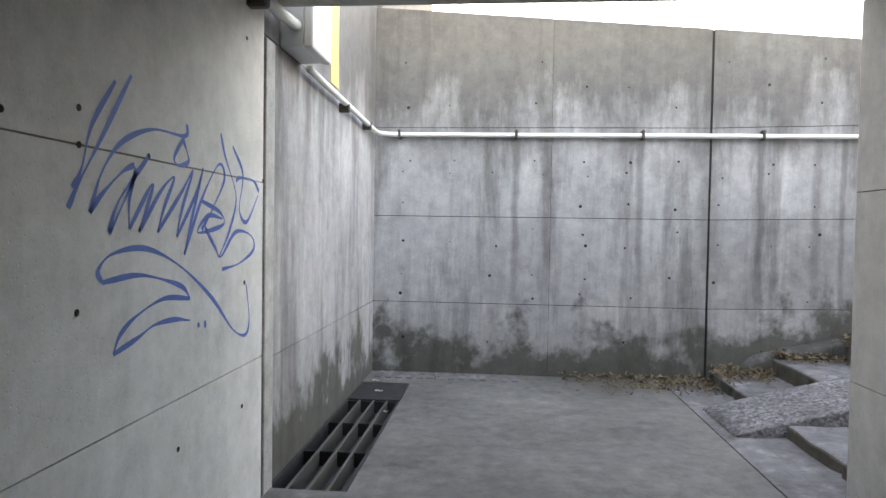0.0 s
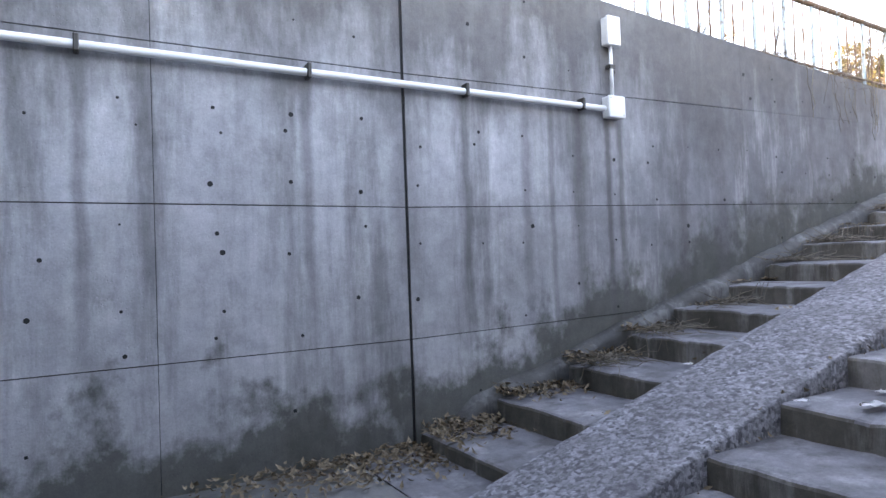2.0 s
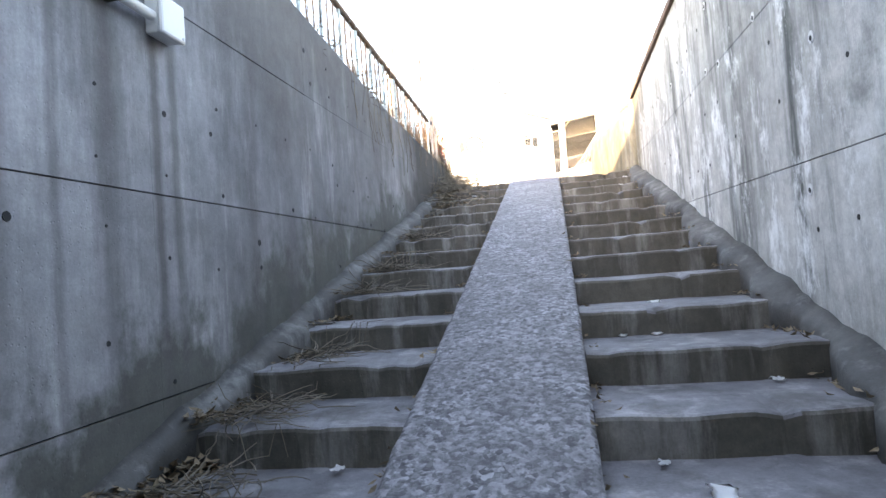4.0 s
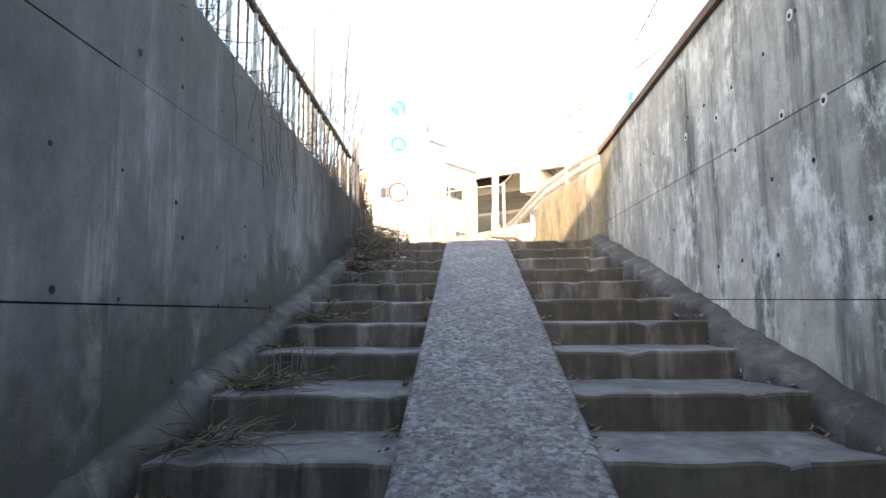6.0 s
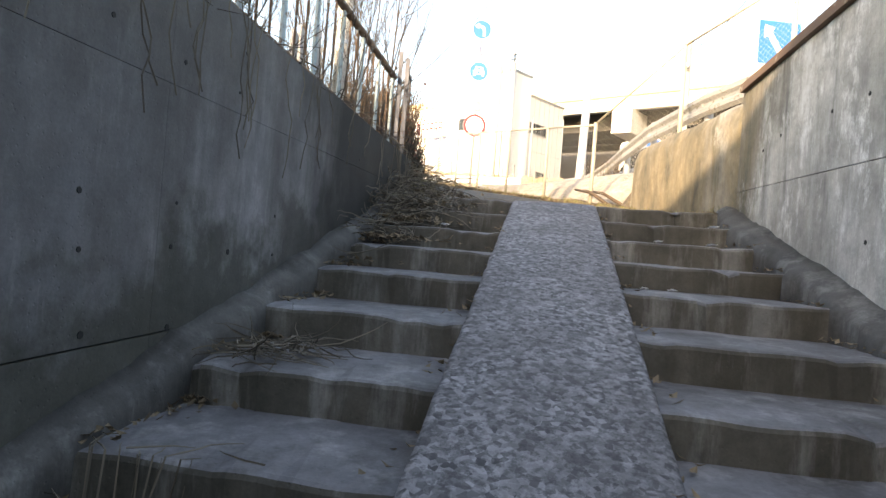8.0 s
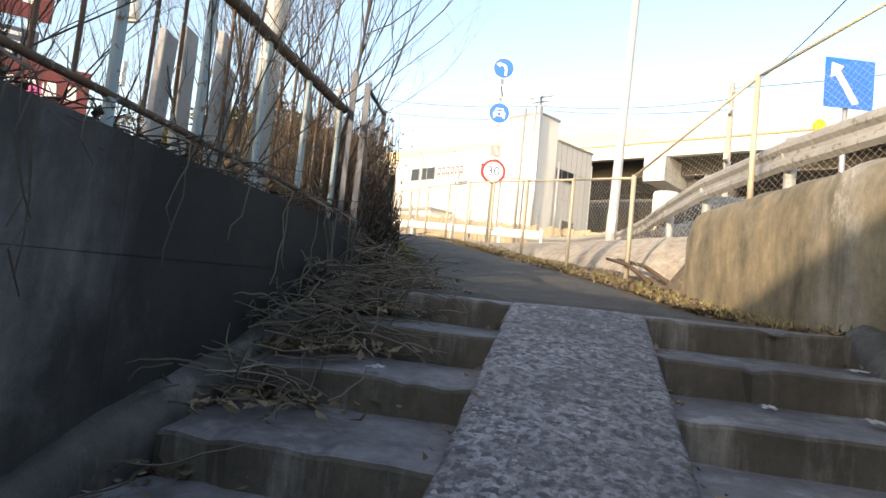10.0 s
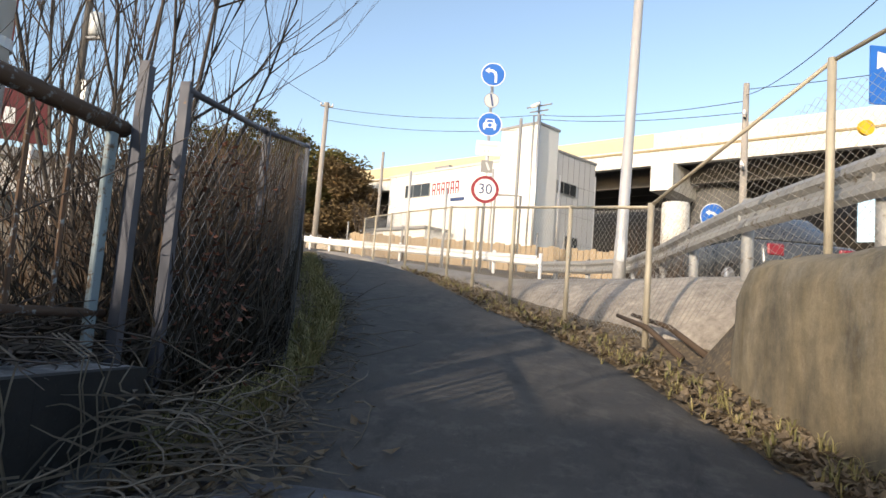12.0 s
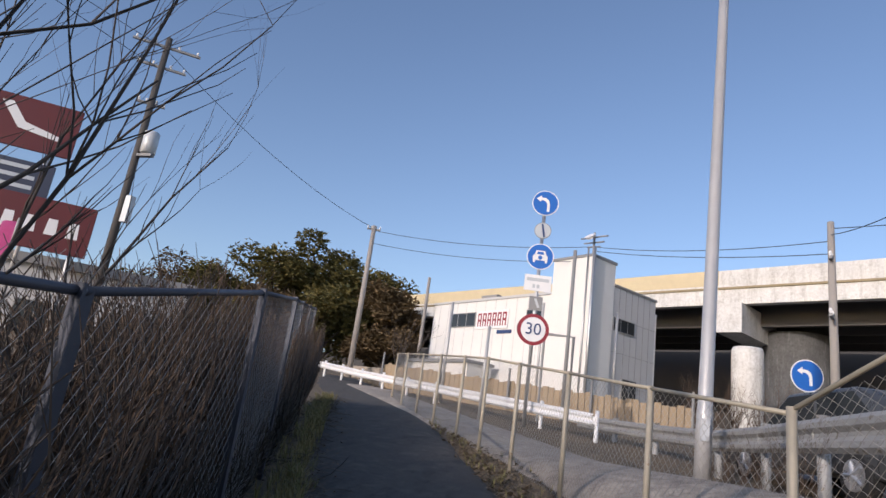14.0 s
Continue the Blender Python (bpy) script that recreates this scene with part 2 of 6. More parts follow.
M_PALEBLUE = plain("pale blue paint, flaking", (0.26, 0.33, 0.36), 0.65, 0.1, 0.2, 10, (0.13, 0.09, 0.06), 0.55, 0.3)
# post zinc darkened: the shade beside the hedge is in its base colour
M_POST = plain("galvanised post, shaded", (0.085, 0.09, 0.11), 0.6, 0.3, 0.25, 8, (0.2, 0.13, 0.08), 0.64)
M_FENCE = plain("fence post, cream", (0.43, 0.38, 0.29), 0.6, 0.2, 0.2, 9, (0.24, 0.15, 0.08), 0.62)
M_NET = plain("net wire", (0.42, 0.4, 0.36), 0.5, 0.5)
M_POLE = plain("concrete pole", (0.31, 0.285, 0.26), 0.8, 0, 0.12, 6)
M_STEELPOLE = plain("pale steel pole", (0.5, 0.49, 0.48), 0.4, 0.3, 0.1, 6)
M_WIRE = plain("cable", (0.05, 0.06, 0.07), 0.6)
M_BLUE = plain("sign blue", (0.015, 0.13, 0.5), 0.4, 0, 0.08)
M_WHITE = plain("sign white", (0.78, 0.78, 0.78), 0.4, 0, 0.05)
M_RED = plain("sign red", (0.25, 0.018, 0.03), 0.45, 0, 0.1)
M_GREYPLATE = plain("sign plate grey", (0.5, 0.53, 0.55), 0.5, 0.2, 0.1)
M_NAVY = plain("sign ink", (0.03, 0.06, 0.16), 0.5)
M_BUILD = plain("white cladding", (0.74, 0.73, 0.7), 0.55, 0, 0.05, 1.2, (0.56, 0.55, 0.52), 0.7, 0.05)
M_BUILD2 = plain("grey cladding", (0.5, 0.5, 0.5), 0.55, 0, 0.06, 1.2)
M_GLASS = plain("dark window glass", (0.03, 0.035, 0.04), 0.08, 0, 0.2)
M_TRIM = plain("grey trim", (0.25, 0.25, 0.25), 0.6)
M_VIADUCT = concrete("viaduct concrete", (0.74, 0.73, 0.7), (0.6, 0.59, 0.56), 0.25, (0.2, 0.18, 0.14), 0.25)
# darker copy of the viaduct concrete: the shaft's shade is in its colour
M_SHAFT_SHADE = concrete("viaduct shaft, shaded grey", (0.13, 0.13, 0.13), (0.08, 0.08, 0.08), 0.3, (0.06, 0.06, 0.055), 0.4)
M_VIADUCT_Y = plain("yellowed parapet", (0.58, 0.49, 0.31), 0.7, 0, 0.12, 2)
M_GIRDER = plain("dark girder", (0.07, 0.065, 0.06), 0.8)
M_EMBANK = concrete("embankment concrete", (0.42, 0.365, 0.3), (0.26, 0.22, 0.175), 0.0, (0.11, 0.09, 0.065), 0.55, mottling=0.8)
M_TWIG = twiggy("bare twig", (0.055, 0.045, 0.038), (0.125, 0.1, 0.082))
M_TWIG_RED = twiggy("reddish twig", (0.075, 0.05, 0.034), (0.175, 0.118, 0.076))
M_DRY = twiggy("dry vine", (0.1, 0.085, 0.067), (0.23, 0.195, 0.148))
M_LEAF_DRY = twiggy("dead leaf", (0.12, 0.09, 0.058), (0.3, 0.23, 0.15))
M_GRASS = twiggy("withered grass", (0.2, 0.2, 0.07), (0.42, 0.34, 0.16))
M_FOLIAGE = twiggy("evergreen leaf", (0.08, 0.085, 0.026), (0.23, 0.185, 0.055))
M_FOLIAGE_B = twiggy("brown winter leaf", (0.13, 0.09, 0.045), (0.24, 0.17, 0.085))


def make_asphalt():
    c = Mat("asphalt path", 0.9)
    g = c.noise(160, 3, 0.7)
    col = c.mix(g, (0.03, 0.0285, 0.027), (0.095, 0.087, 0.079))
    col = c.mix(c.math("MULTIPLY", c.spread(c.noise(1.4, 6, 0.6), 0.4, 0.7), 0.6), col, (0.085, 0.075, 0.062))
    col = c.mix(c.math("MULTIPLY", c.spread(c.noise(5, 9, 0.75), 0.5, 0.62), 0.5), col, (0.145, 0.128, 0.106))
    col = c.mix(c.math("MULTIPLY", c.spread(c.noise(2.3, 9, 0.75, (0.5, 1.6, 1)), 0.52, 0.62), 0.6), col, (0.025, 0.024, 0.023))
    col = c.mix(c.math("MULTIPLY", c.spread(c.noise(70, 4, 0.7), 0.62, 0.7), 0.5), col, (0.24, 0.21, 0.17))
    c.bump(g, 0.6, 0.006)
    return c.done(col)


def make_ramp():
    c = Mat("washed aggregate ramp", 0.85)
    v = c.node("TexVoronoi", Vector=c.p, Scale=44.0)
    bw = c.node("RGBToBW", Color=v.outputs["Color"]).outputs[0]
    col = c.mix(c.spread(bw, 0.15, 0.85), (0.06, 0.06, 0.065), (0.33, 0.327, 0.345))
    col = c.mix(c.math("MULTIPLY", c.spread(c.noise(3.0, 10, 0.8), 0.42, 0.6), 0.8), col, (0.11, 0.105, 0.11))
    col = c.mix(c.math("MULTIPLY", c.spread(c.noise(19, 7, 0.8), 0.5, 0.64), 0.55), col, (0.33, 0.328, 0.345))
    col = c.mix(c.math("MULTIPLY", c.spread(c.noise(30, 5, 0.7, (1, 1, 1)), 0.5, 0.6), 0.65), col, (0.05, 0.05, 0.053))
    h = c.math("ADD", c.spread(v.outputs["Distance"], 0.0, 0.6, 1.0, 0.0), c.math("MULTIPLY", c.noise(25, 5), 1.5))
    c.bump(h, 0.3, 0.005)
    return c.done(col)


def make_earth():
    c = Mat("litter-strewn earth", 0.95)
    n = c.noise(3.0, 8, 0.7)
    col = c.mix(n, (0.07, 0.05, 0.035), (0.22, 0.17, 0.11))
    col = c.mix(c.spread(c.noise(22, 5, 0.7), 0.5, 0.65), col, (0.3, 0.22, 0.12))
    c.bump(c.noise(30, 6, 0.7), 0.9, 0.03)
    return c.done(col)


M_ASPHALT, M_RAMP, M_EARTH = make_asphalt(), make_ramp(), make_earth()
M_ROAD = plain("road asphalt", (0.1, 0.1, 0.1), 0.85, 0, 0.2, 5)

# ---- the lie of the land ----
STEP_X, STEP_Z, TREAD, RISE, STEPS = 2.245, -0.07, 0.615, 0.17, 16
TOP_X, TOP_Z = STEP_X + TREAD * STEPS, STEP_Z + RISE * STEPS
NORTH, SOUTH, RAMP_N, RAMP_S = 7.225, 4.26, 6.18, 5.43
ROAD_Z = 3.82


def clamp01(v):
    return max(0.0, min(1.0, v))


def ease(v):
    v = clamp01(v)
    return v * v * (3 - 2 * v)


def bank(v):
    """A barrel-shaped slope: steep at its foot, rounding over at the top."""
    return math.sin(clamp01(v) * math.pi / 2)


def path_z(x, y):
    s = (x - TOP_X - 0.62) * 0.94 + max(0, x - TOP_X - 0.62) / (abs(x - TOP_X - 0.62) + 0.5) * (y - 5.8) * 0.34
    return TOP_Z + 0.13 * max(0, min(s, 9)) + 0.09 * max(0, min(s, 34) - 9)


def wall_line(x):
    return SOUTH if x < 12 else SOUTH + (x - 12) * 0.17


def ground_z(x, y):
    p = path_z(x, y)
    road = ROAD_Z + 0.05 * max(0, x - 24)
    d = (x - 16.6) * 0.55 - (y - 5.25) * 0.835 - 0.15
    k = d / 1.55
    if x < 15.9:
        k = max(k, (wall_line(min(x, 15.4)) - 0.15 - y) * 3)
    z = p + (max(road, p) - p) * bank(k)
    if x < 15.9 and y < 4:
        z = min(z, 3.5 + 0.4 * clamp01((x - 10) / 5))
    left = (y - 7.5 - max(0, x - 13) * 0.45)
    if left > 0:
        z = p + (2.95 - p) * (1 - ease((x - 12.5) / 2.5)) * ease(left / 0.15 + 1) if x < 15 else p + 0.1 * ease(left)
        if x < 12.5:
            z = 2.95
    return z


def sheet(bm, xs, ys, zf, keep=lambda x, y: True):
    v = {}
    for i in range(len(xs) - 1):
        for j in range(len(ys) - 1):
            if not keep((xs[i] + xs[i + 1]) / 2, (ys[j] + ys[j + 1]) / 2):
                continue
            q = []
            for a, b in ((i, j), (i + 1, j), (i + 1, j + 1), (i, j + 1)):
                if (a, b) not in v:
                    v[a, b] = bm.verts.new((xs[a], ys[b], zf(xs[a], ys[b])))
                q.append(v[a, b])
            bm.faces.new(q)


def steps_of(*spans):
    out = []
    for a, b, n in spans:
        out += [a + (b - a) * i / n for i in range(n)]
    return out + [spans[-1][1]]


bm = bmesh.new()
gx = steps_of((-1500, -60, 4), (-60, -0.9, 10), (-0.9, TOP_X, 14), (TOP_X, 30, 60), (30, 70, 20), (70, 3000, 8))
gy = steps_of((-2500, -60, 4), (-60, 0, 12), (0, 3.95, 8), (3.95, 7.55, 12), (7.55, 20, 26), (20, 80, 12), (80, 2500, 4))
sheet(bm, gx, gy, lambda x, y: ground_z(x, y) + 0.02 * (noise.noise((x * 1.3, y * 1.3, 0)) if 0 < x < 60 else 0) - 0.03,
      lambda x, y: not (-0.9 < x < TOP_X and 3.95 < y < 7.55))
part("ground", bm, M_EARTH, None, "bare earth strewn with dead leaves and dry grass", True, "structure")["category"] = "ground"

# path at the head of the stairs, bending left
PATH_L = [(TOP_X + 0.3, 7.1), (13.3, 7.15), (14.8, 7.55), (16.5, 8.2), (19.2, 9.55), (22.5, 11.1), (26, 12.7), (32, 16.4), (40, 21.0)]
PATH_R = [(TOP_X + 0.3, 4.42), (13.5, 4.9), (15.2, 5.4), (16.8, 6.15), (18.0, 6.9), (20.9, 8.3), (24.5, 9.9), (30.0, 12.6), (40.0, 18.2)]


def along(line, f):
    f *= len(line) - 1
    i = min(int(f), len(line) - 2)
    return [line[i][k] + (line[i + 1][k] - line[i][k]) * (f - i) for k in (0, 1)]


bm = bmesh.new()
rows_ = []
for i in range(65):
    l, r = along(PATH_L, i / 64), along(PATH_R, i / 64)
    row = []
    for j in range(9):
        w = 0.06 * noise.noise((i * 0.7, j * 3.0, 4)) if j in (0, 8) else 0
        x, y = l[0] + (r[0] - l[0]) * j / 8, l[1] + (r[1] - l[1]) * j / 8 + w
        lap = -0.03 if i == 0 else 0.02 * (1 - ease((i - 1) / 14))
        edge = -0.035 if j in (0, 8) else 0
        if i < 2:
            x += 0.09 * noise.noise((y * 2.1, 5.0, 0))
        row.append(bm.verts.new((x, y, path_z(x, y) + 0.008 + lap + edge + 0.012 * math.sin(math.pi * j / 8))))
    rows_.append(row)
for a, b in zip(rows_, rows_[1:]):
    for j in range(8):
        bm.faces.new((a[j], b[j], b[j + 1], a[j + 1]))
part("path", bm, M_ASPHALT, None, "worn dark asphalt footpath climbing in shade", True, "structure")["category"] = "path"

# the road behind the guard rail, and the concrete slope up to it
bm = bmesh.new()
sheet(bm, steps_of((16.5, 70, 60)), steps_of((-8, 3.2, 8)), lambda x, y: ground_z(x, y) + 0.012)
part("road", bm, M_ROAD, None, "grey asphalt road behind the guard rail", True, "structure")["category"] = "road"
bm = bmesh.new()
rows_ = []
for i in range(49):
    s = -1.7 + i * 0.45
    row = []
    for j in range(9):
        d = 0.2 + 1.75 * j / 8
        x, y = 16.6 + 0.835 * s + 0.55 * d, 5.25 + 0.55 * s - 0.835 * d
        p = path_z(x, y)
        rise = (max(ROAD_Z + 0.05 * max(0, x - 24), p) - p) * bank((d - 0.15) / 1.55)
        row.append(bm.verts.new((x, y, p + rise + 0.03 * math.sin(math.pi * j / 8) + 0.012 * noise.noise((x * 1.5, y * 1.5, 3)) + (0.03 if j else -0.06))))
    rows_.append(row)
for a, b in zip(rows_, rows_[1:]):
    for j in range(8):
        bm.faces.new((a[j], b[j], b[j + 1], a[j + 1]))
part("embankment", bm, M_EMBANK, None, "sunlit rough concrete slope between path and road", True, "structure")["category"] = "embankment"

# ---- the sunken yard, tunnel mouth and stair walls ----
# floor
bm = bmesh.new()
box(bm, -0.06, 2.4, -5, 7.225, -0.2, 0.0)
box(bm, -0.6, -0.06, -5, 4.14, -0.2, 0.0)
box(bm, -0.6, -0.06, 6.72, 7.225, -0.2, -0.004)
part("floor", bm, M_FLOOR, None, "damp grey concrete floor of the sunken yard", False, "structure")["category"] = "floor"
bm = bmesh.new()
box(bm, 2.408, 2.66, -5, 7.225, -0.2, 0.003)
part("floor_band", bm, M_STEP, None, "narrow concrete strip at the foot of the stairs", False, "structure")["category"] = "floor"
bm = bmesh.new()
box(bm, -0.6, 2.6, -5, 7.3, -0.4, -0.21)
part("floor_base", bm, M_SOFFIT, None, "concrete bed under the yard", False, "structure")["category"] = "floor"

# wall along the north side, cast in boards
N_TOP = [(-0.53, 3.76), (2.88, 3.5), (5.0, 3.33), (6.3, 3.24), (7.6, 3.15), (9.0, 3.07), (12.35, 3.01)]


def line_z(line, x):
    for (xa, za), (xb, zb) in zip(line, line[1:]):
        if x <= xb:
            return za + (zb - za) * (x - xa) / (xb - xa)
    return line[-1][1]


wall_north = tagged(new("wall_north"), "tall rain-streaked cast concrete retaining wall with dark joints", "wall", kind="structure")
bm = bmesh.new()
prism(bm, [(-0.9, -0.3)] + [(12.35, -0.3)] + [(x, z - 0.01) for x, z in reversed(N_TOP)] + [(-0.9, 3.78)], NORTH + 0.012, NORTH + 0.36)
part("core", bm, M_JOINT, wall_north)
COLS = [-0.53, 1.28, 2.84, 4.65, 6.46, 8.27, 10.08, 11.89, 12.35]
LEVELS = [-0.3, 0.73, 1.62, 2.53, 5.0]


def tilt(x):
    """The pour joints climb a little with the stairs."""
    return 0.02 * max(0.0, x - 2.84)


for ci, (xa, xb) in enumerate(zip(COLS, COLS[1:])):
    gap_a = 0.012 if ci == 2 else 0.002 if ci == 1 else 0.0006
    gap_b = 0.012 if ci == 1 else 0.002 if ci == 0 else 0.0006
    for za, zb in zip(LEVELS, LEVELS[1:]):
        low = 0.0012 if za > 2.5 and ci > 3 else 0.0035
        high = 0.0012 if 2.5 < zb < 3 and ci > 3 else 0.0035
        a, b = xa + gap_a, xb - gap_b
        ta, tb = min(zb + tilt(a) - high, line_z(N_TOP, a)), min(zb + tilt(b) - high, line_z(N_TOP, b))
        mids = [(x, min(zb + tilt(x) - high, line_z(N_TOP, x))) for x, _ in N_TOP if a < x < b]
        if max(ta, tb) < za + tilt(a) + 0.05:
            continue
        bm = bmesh.new()
        prism(bm, [(a, za + tilt(a) + low), (b, za + tilt(b) + low), (b, tb)] + mids[::-1] + [(a, ta)], NORTH, NORTH + 0.05)
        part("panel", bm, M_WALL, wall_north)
bm = bmesh.new()
prism(bm, [(x, z) for x, z in N_TOP] + [(x, z - 0.05) for x, z in reversed(N_TOP)], NORTH + 0.05, NORTH + 0.36)
part("wall_top", bm, M_WALL_BLACK, wall_north)
# mortar fillet rising with the steps
def fillet(wall_y, out):
    """A hand-trowelled strip of mortar: uneven in width and height."""
    bm = bmesh.new()
    rows_ = []
    for i in range(121):
        x = 2.92 + (TOP_X + 0.1 - 2.92) * i / 120
        z = min(-0.05 + (x - 2.9) * 0.8, 0.27 + (x - 3.3) * (TOP_Z + 0.06 - 0.27) / (TOP_X - 3.3))
        w = abs(out) * (0.8 + 0.55 * noise.noise((x * 2.3, wall_y, 1)) + 0.25 * noise.noise((x * 9, wall_y, 2)))
        h = 0.035 * noise.noise((x * 2.9, wall_y, 5)) + 0.015 * noise.noise((x * 11, wall_y, 6))
        s = 1 if out > 0 else -1
        rows_.append([bm.verts.new((x, wall_y + s * a * w - s * 0.004 * (a == 0), z + b)) for a, b in ((0, 0.02 + h), (0.45, h - 0.012), (0.85, h - 0.035), (1, h - 0.07), (1.05, -0.35), (0, -0.35))])
    for a, b in zip(rows_, rows_[1:]):
        for k in range(6):
            bm.faces.new((a[k], b[k], b[(k + 1) % 6], a[(k + 1) % 6]))
    bm.faces.new(rows_[0])
    bm.faces.new(rows_[-1][::-1])
    return bm


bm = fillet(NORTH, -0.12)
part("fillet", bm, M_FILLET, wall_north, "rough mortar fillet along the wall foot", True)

# wall on the west side and the tunnel wall that carries the scrawl
wall_west = tagged(new("wall_west"), "stained cast concrete wall with a crack and a lamp conduit", "wall", kind="structure")
bm = bmesh.new()
box(bm, -0.9, -0.545, 3.97, 7.6, -0.3, 3.9)
part("core", bm, M_JOINT, wall_west)
for ya, yb in ((3.99, 5.55), (5.55, 7.222)):
    for za, zb in zip(LEVELS, [0.73, 1.63, 2.53, 3.9]):
        bm = bmesh.new()
        box(bm, -0.56, -0.53, ya + 0.0006, yb - 0.0006, za + 0.0035, zb - 0.0035)
        part("panel", bm, M_WALL, wall_west)
bm = bmesh.new()
box(bm, -0.53, -0.50, 4.03, 4.17, -0.05, 2.5)
bevel(bm, 0.006)
part("pilaster", bm, M_SOFFIT, wall_west, "pale rendered strip by the tunnel joint")
tunnel_west = tagged(new("wall_tunnel_west"), "pale smooth concrete tunnel wall with blue scrawled graffiti", "wall", kind="structure")
bm = bmesh.new()
box(bm, -0.9, -0.515, -5, 3.95, -0.3, 2.67)
part("core", bm, M_JOINT, tunnel_west)
for ya, yb in ((-5, -1.5), (-1.5, 0.3), (0.3, 2.1), (2.1, 3.95)):
    for za, zb in ((-0.3, 0.79), (0.79, 1.71), (1.71, 2.67)):
        bm = bmesh.new()
        box(bm, -0.53, -0.485, ya + 0.0006, yb - 0.0006, za + 0.003, zb - 0.003)
        part("panel", bm, M_TUNNEL, tunnel_west)
tunnel_east = tagged(new("wall_tunnel_east"), "pale smooth concrete tunnel wall at the stair corner", "wall", kind="structure")
bm = bmesh.new()
box(bm, 2.6, 2.97, -5, 4.085, -0.3, 2.67)
part("core", bm, M_JOINT, tunnel_east)
for ya, yb in ((-5, -1.5), (-1.5, 0.3), (0.3, 2.1), (2.1, 4.1)):
    for za, zb in ((-0.3, 0.73), (0.73, 1.7), (1.7, 2.67)):
        bm = bmesh.new()
        box(bm, 2.58, 2.62, ya + 0.0006, yb - 0.0006, za + 0.003, zb - 0.003)
        part("panel", bm, M_TUNNEL, tunnel_east)
bm = bmesh.new()
box(bm, -0.9, 2.95, -5, 4.1, 2.675, 3.3)
bevel(bm, 0.02)
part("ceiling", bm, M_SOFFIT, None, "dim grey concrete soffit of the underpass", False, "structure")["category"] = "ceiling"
bm = bmesh.new()
box(bm, -0.9, 2.9, -5.3, -5.0, -0.3, 3.3)
part("wall_back", bm, M_SOFFIT, None, "plain concrete wall closing the underpass", False, "structure")["category"] = "wall"
# added out of view so that the low sun misses the stairs
bm = bmesh.new()
box(bm, -2.2, -0.92, 2.0, 16, 2.9, 7.7)
part("wall_far_west", bm, M_WALL, None, "added unseen block that keeps the sun off the stairs", False, "structure")["category"] = "wall"

# wall along the south side of the stairs
S_TOP = [(2.86, 3.56), (9.0, 3.67), (12.0, 3.7)]
wall_south = tagged(new("wall_south"), "weathered concrete stair wall with white lime bloom and tie holes", "wall", kind="structure")
bm = bmesh.new()
prism(bm, [(2.88, -0.3), (12.0, -0.3), (12.0, 3.67), (2.88, 3.53)], SOUTH - 0.35, SOUTH - 0.012)
part("core", bm, M_JOINT, wall_south)
SC = [2.86, 4.4, 6.2, 8.0, 9.8, 12.0]
for xa, xb in zip(SC, SC[1:]):
    for za, zb in zip([-0.3, 0.73, 1.66, 2.59], [0.73, 1.66, 2.59, 5.0]):
        a, b = xa + 0.0006, xb - 0.0006
        ka, kb = 0.042 * (a - 6), 0.042 * (b - 6)
        ta, tb = min(zb + ka - 0.003, line_z(S_TOP, a)), min(zb + kb - 0.003, line_z(S_TOP, b))
        mids = [(x, min(zb + 0.042 * (x - 6) - 0.003, line_z(S_TOP, x))) for x, _ in S_TOP if a < x < b]
        if max(ta, tb) < za + 0.05:
            continue
        bm = bmesh.new()
        prism(bm, [(a, za + ka + 0.003), (b, za + kb + 0.003), (b, tb)] + mids[::-1] + [(a, ta)], SOUTH - 0.05, SOUTH)
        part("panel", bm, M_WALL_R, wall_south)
bm = bmesh.new()
prism(bm, [(x, z + 0.07) for x, z in S_TOP] + [(x, z + 0.005) for x, z in reversed(S_TOP)], SOUTH - 0.38, SOUTH + 0.035)
part("coping", bm, plain("rust-stained coping", (0.16, 0.1, 0.07), 0.9, 0, 0.3, 4, (0.3, 0.25, 0.2), 0.6), wall_south, "brown rust-stained coping strip")
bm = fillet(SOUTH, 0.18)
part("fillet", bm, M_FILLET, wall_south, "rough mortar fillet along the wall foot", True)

# the older wall that goes on from it, bent towards the path, with a rounded broken end
wall_end = tagged(new("wall_end"), "old ochre concrete wall with a rounded crumbling end", "wall", kind="structure")
bm = bmesh.new()
ring_rows = []
for i in range(27):
    f = i / 26
    x = 12.0 + 3.4 * f
    yf = wall_line(x)
    top = 3.68 + 0.1 * f - 0.55 * max(0, (f - 0.86) / 0.14) ** 2.2
    row = []
    prof = [(0, 2.2), (0, 2.9), (0.0, 3.2), (0.01, top - 0.18), (0.05, top - 0.06), (0.15, top), (0.4, top + 0.02), (0.55, top - 0.02), (0.6, 2.4)]
    for k, (dy, z) in enumerate(prof):
        z = min(z, top)
        w = 0.035 * noise.noise((x * 2.2, z * 2.2, k * 0.1))
        back = 0.12 * max(0, (f - 0.86) / 0.14) ** 2
        row.append(bm.verts.new((x + w * 0.5 + (0.0 if f < 0.86 else 0.05 * math.sin(k)), yf - dy - back + w, z + w * 0.6)))
    ring_rows.append(row)
for a, b in zip(ring_rows, ring_rows[1:]):
    for k in range(len(a) - 1):
        bm.faces.new((a[k], b[k], b[k + 1], a[k + 1]))
bm.faces.new(ring_rows[-1])
bm.faces.new(ring_rows[0][::-1])
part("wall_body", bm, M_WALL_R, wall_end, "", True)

# ---- stairs with a bicycle ramp ----
stairs = tagged(new("stairs"), "long-tread concrete stairs with a bicycle ramp between two flights", "stairs", kind="structure")


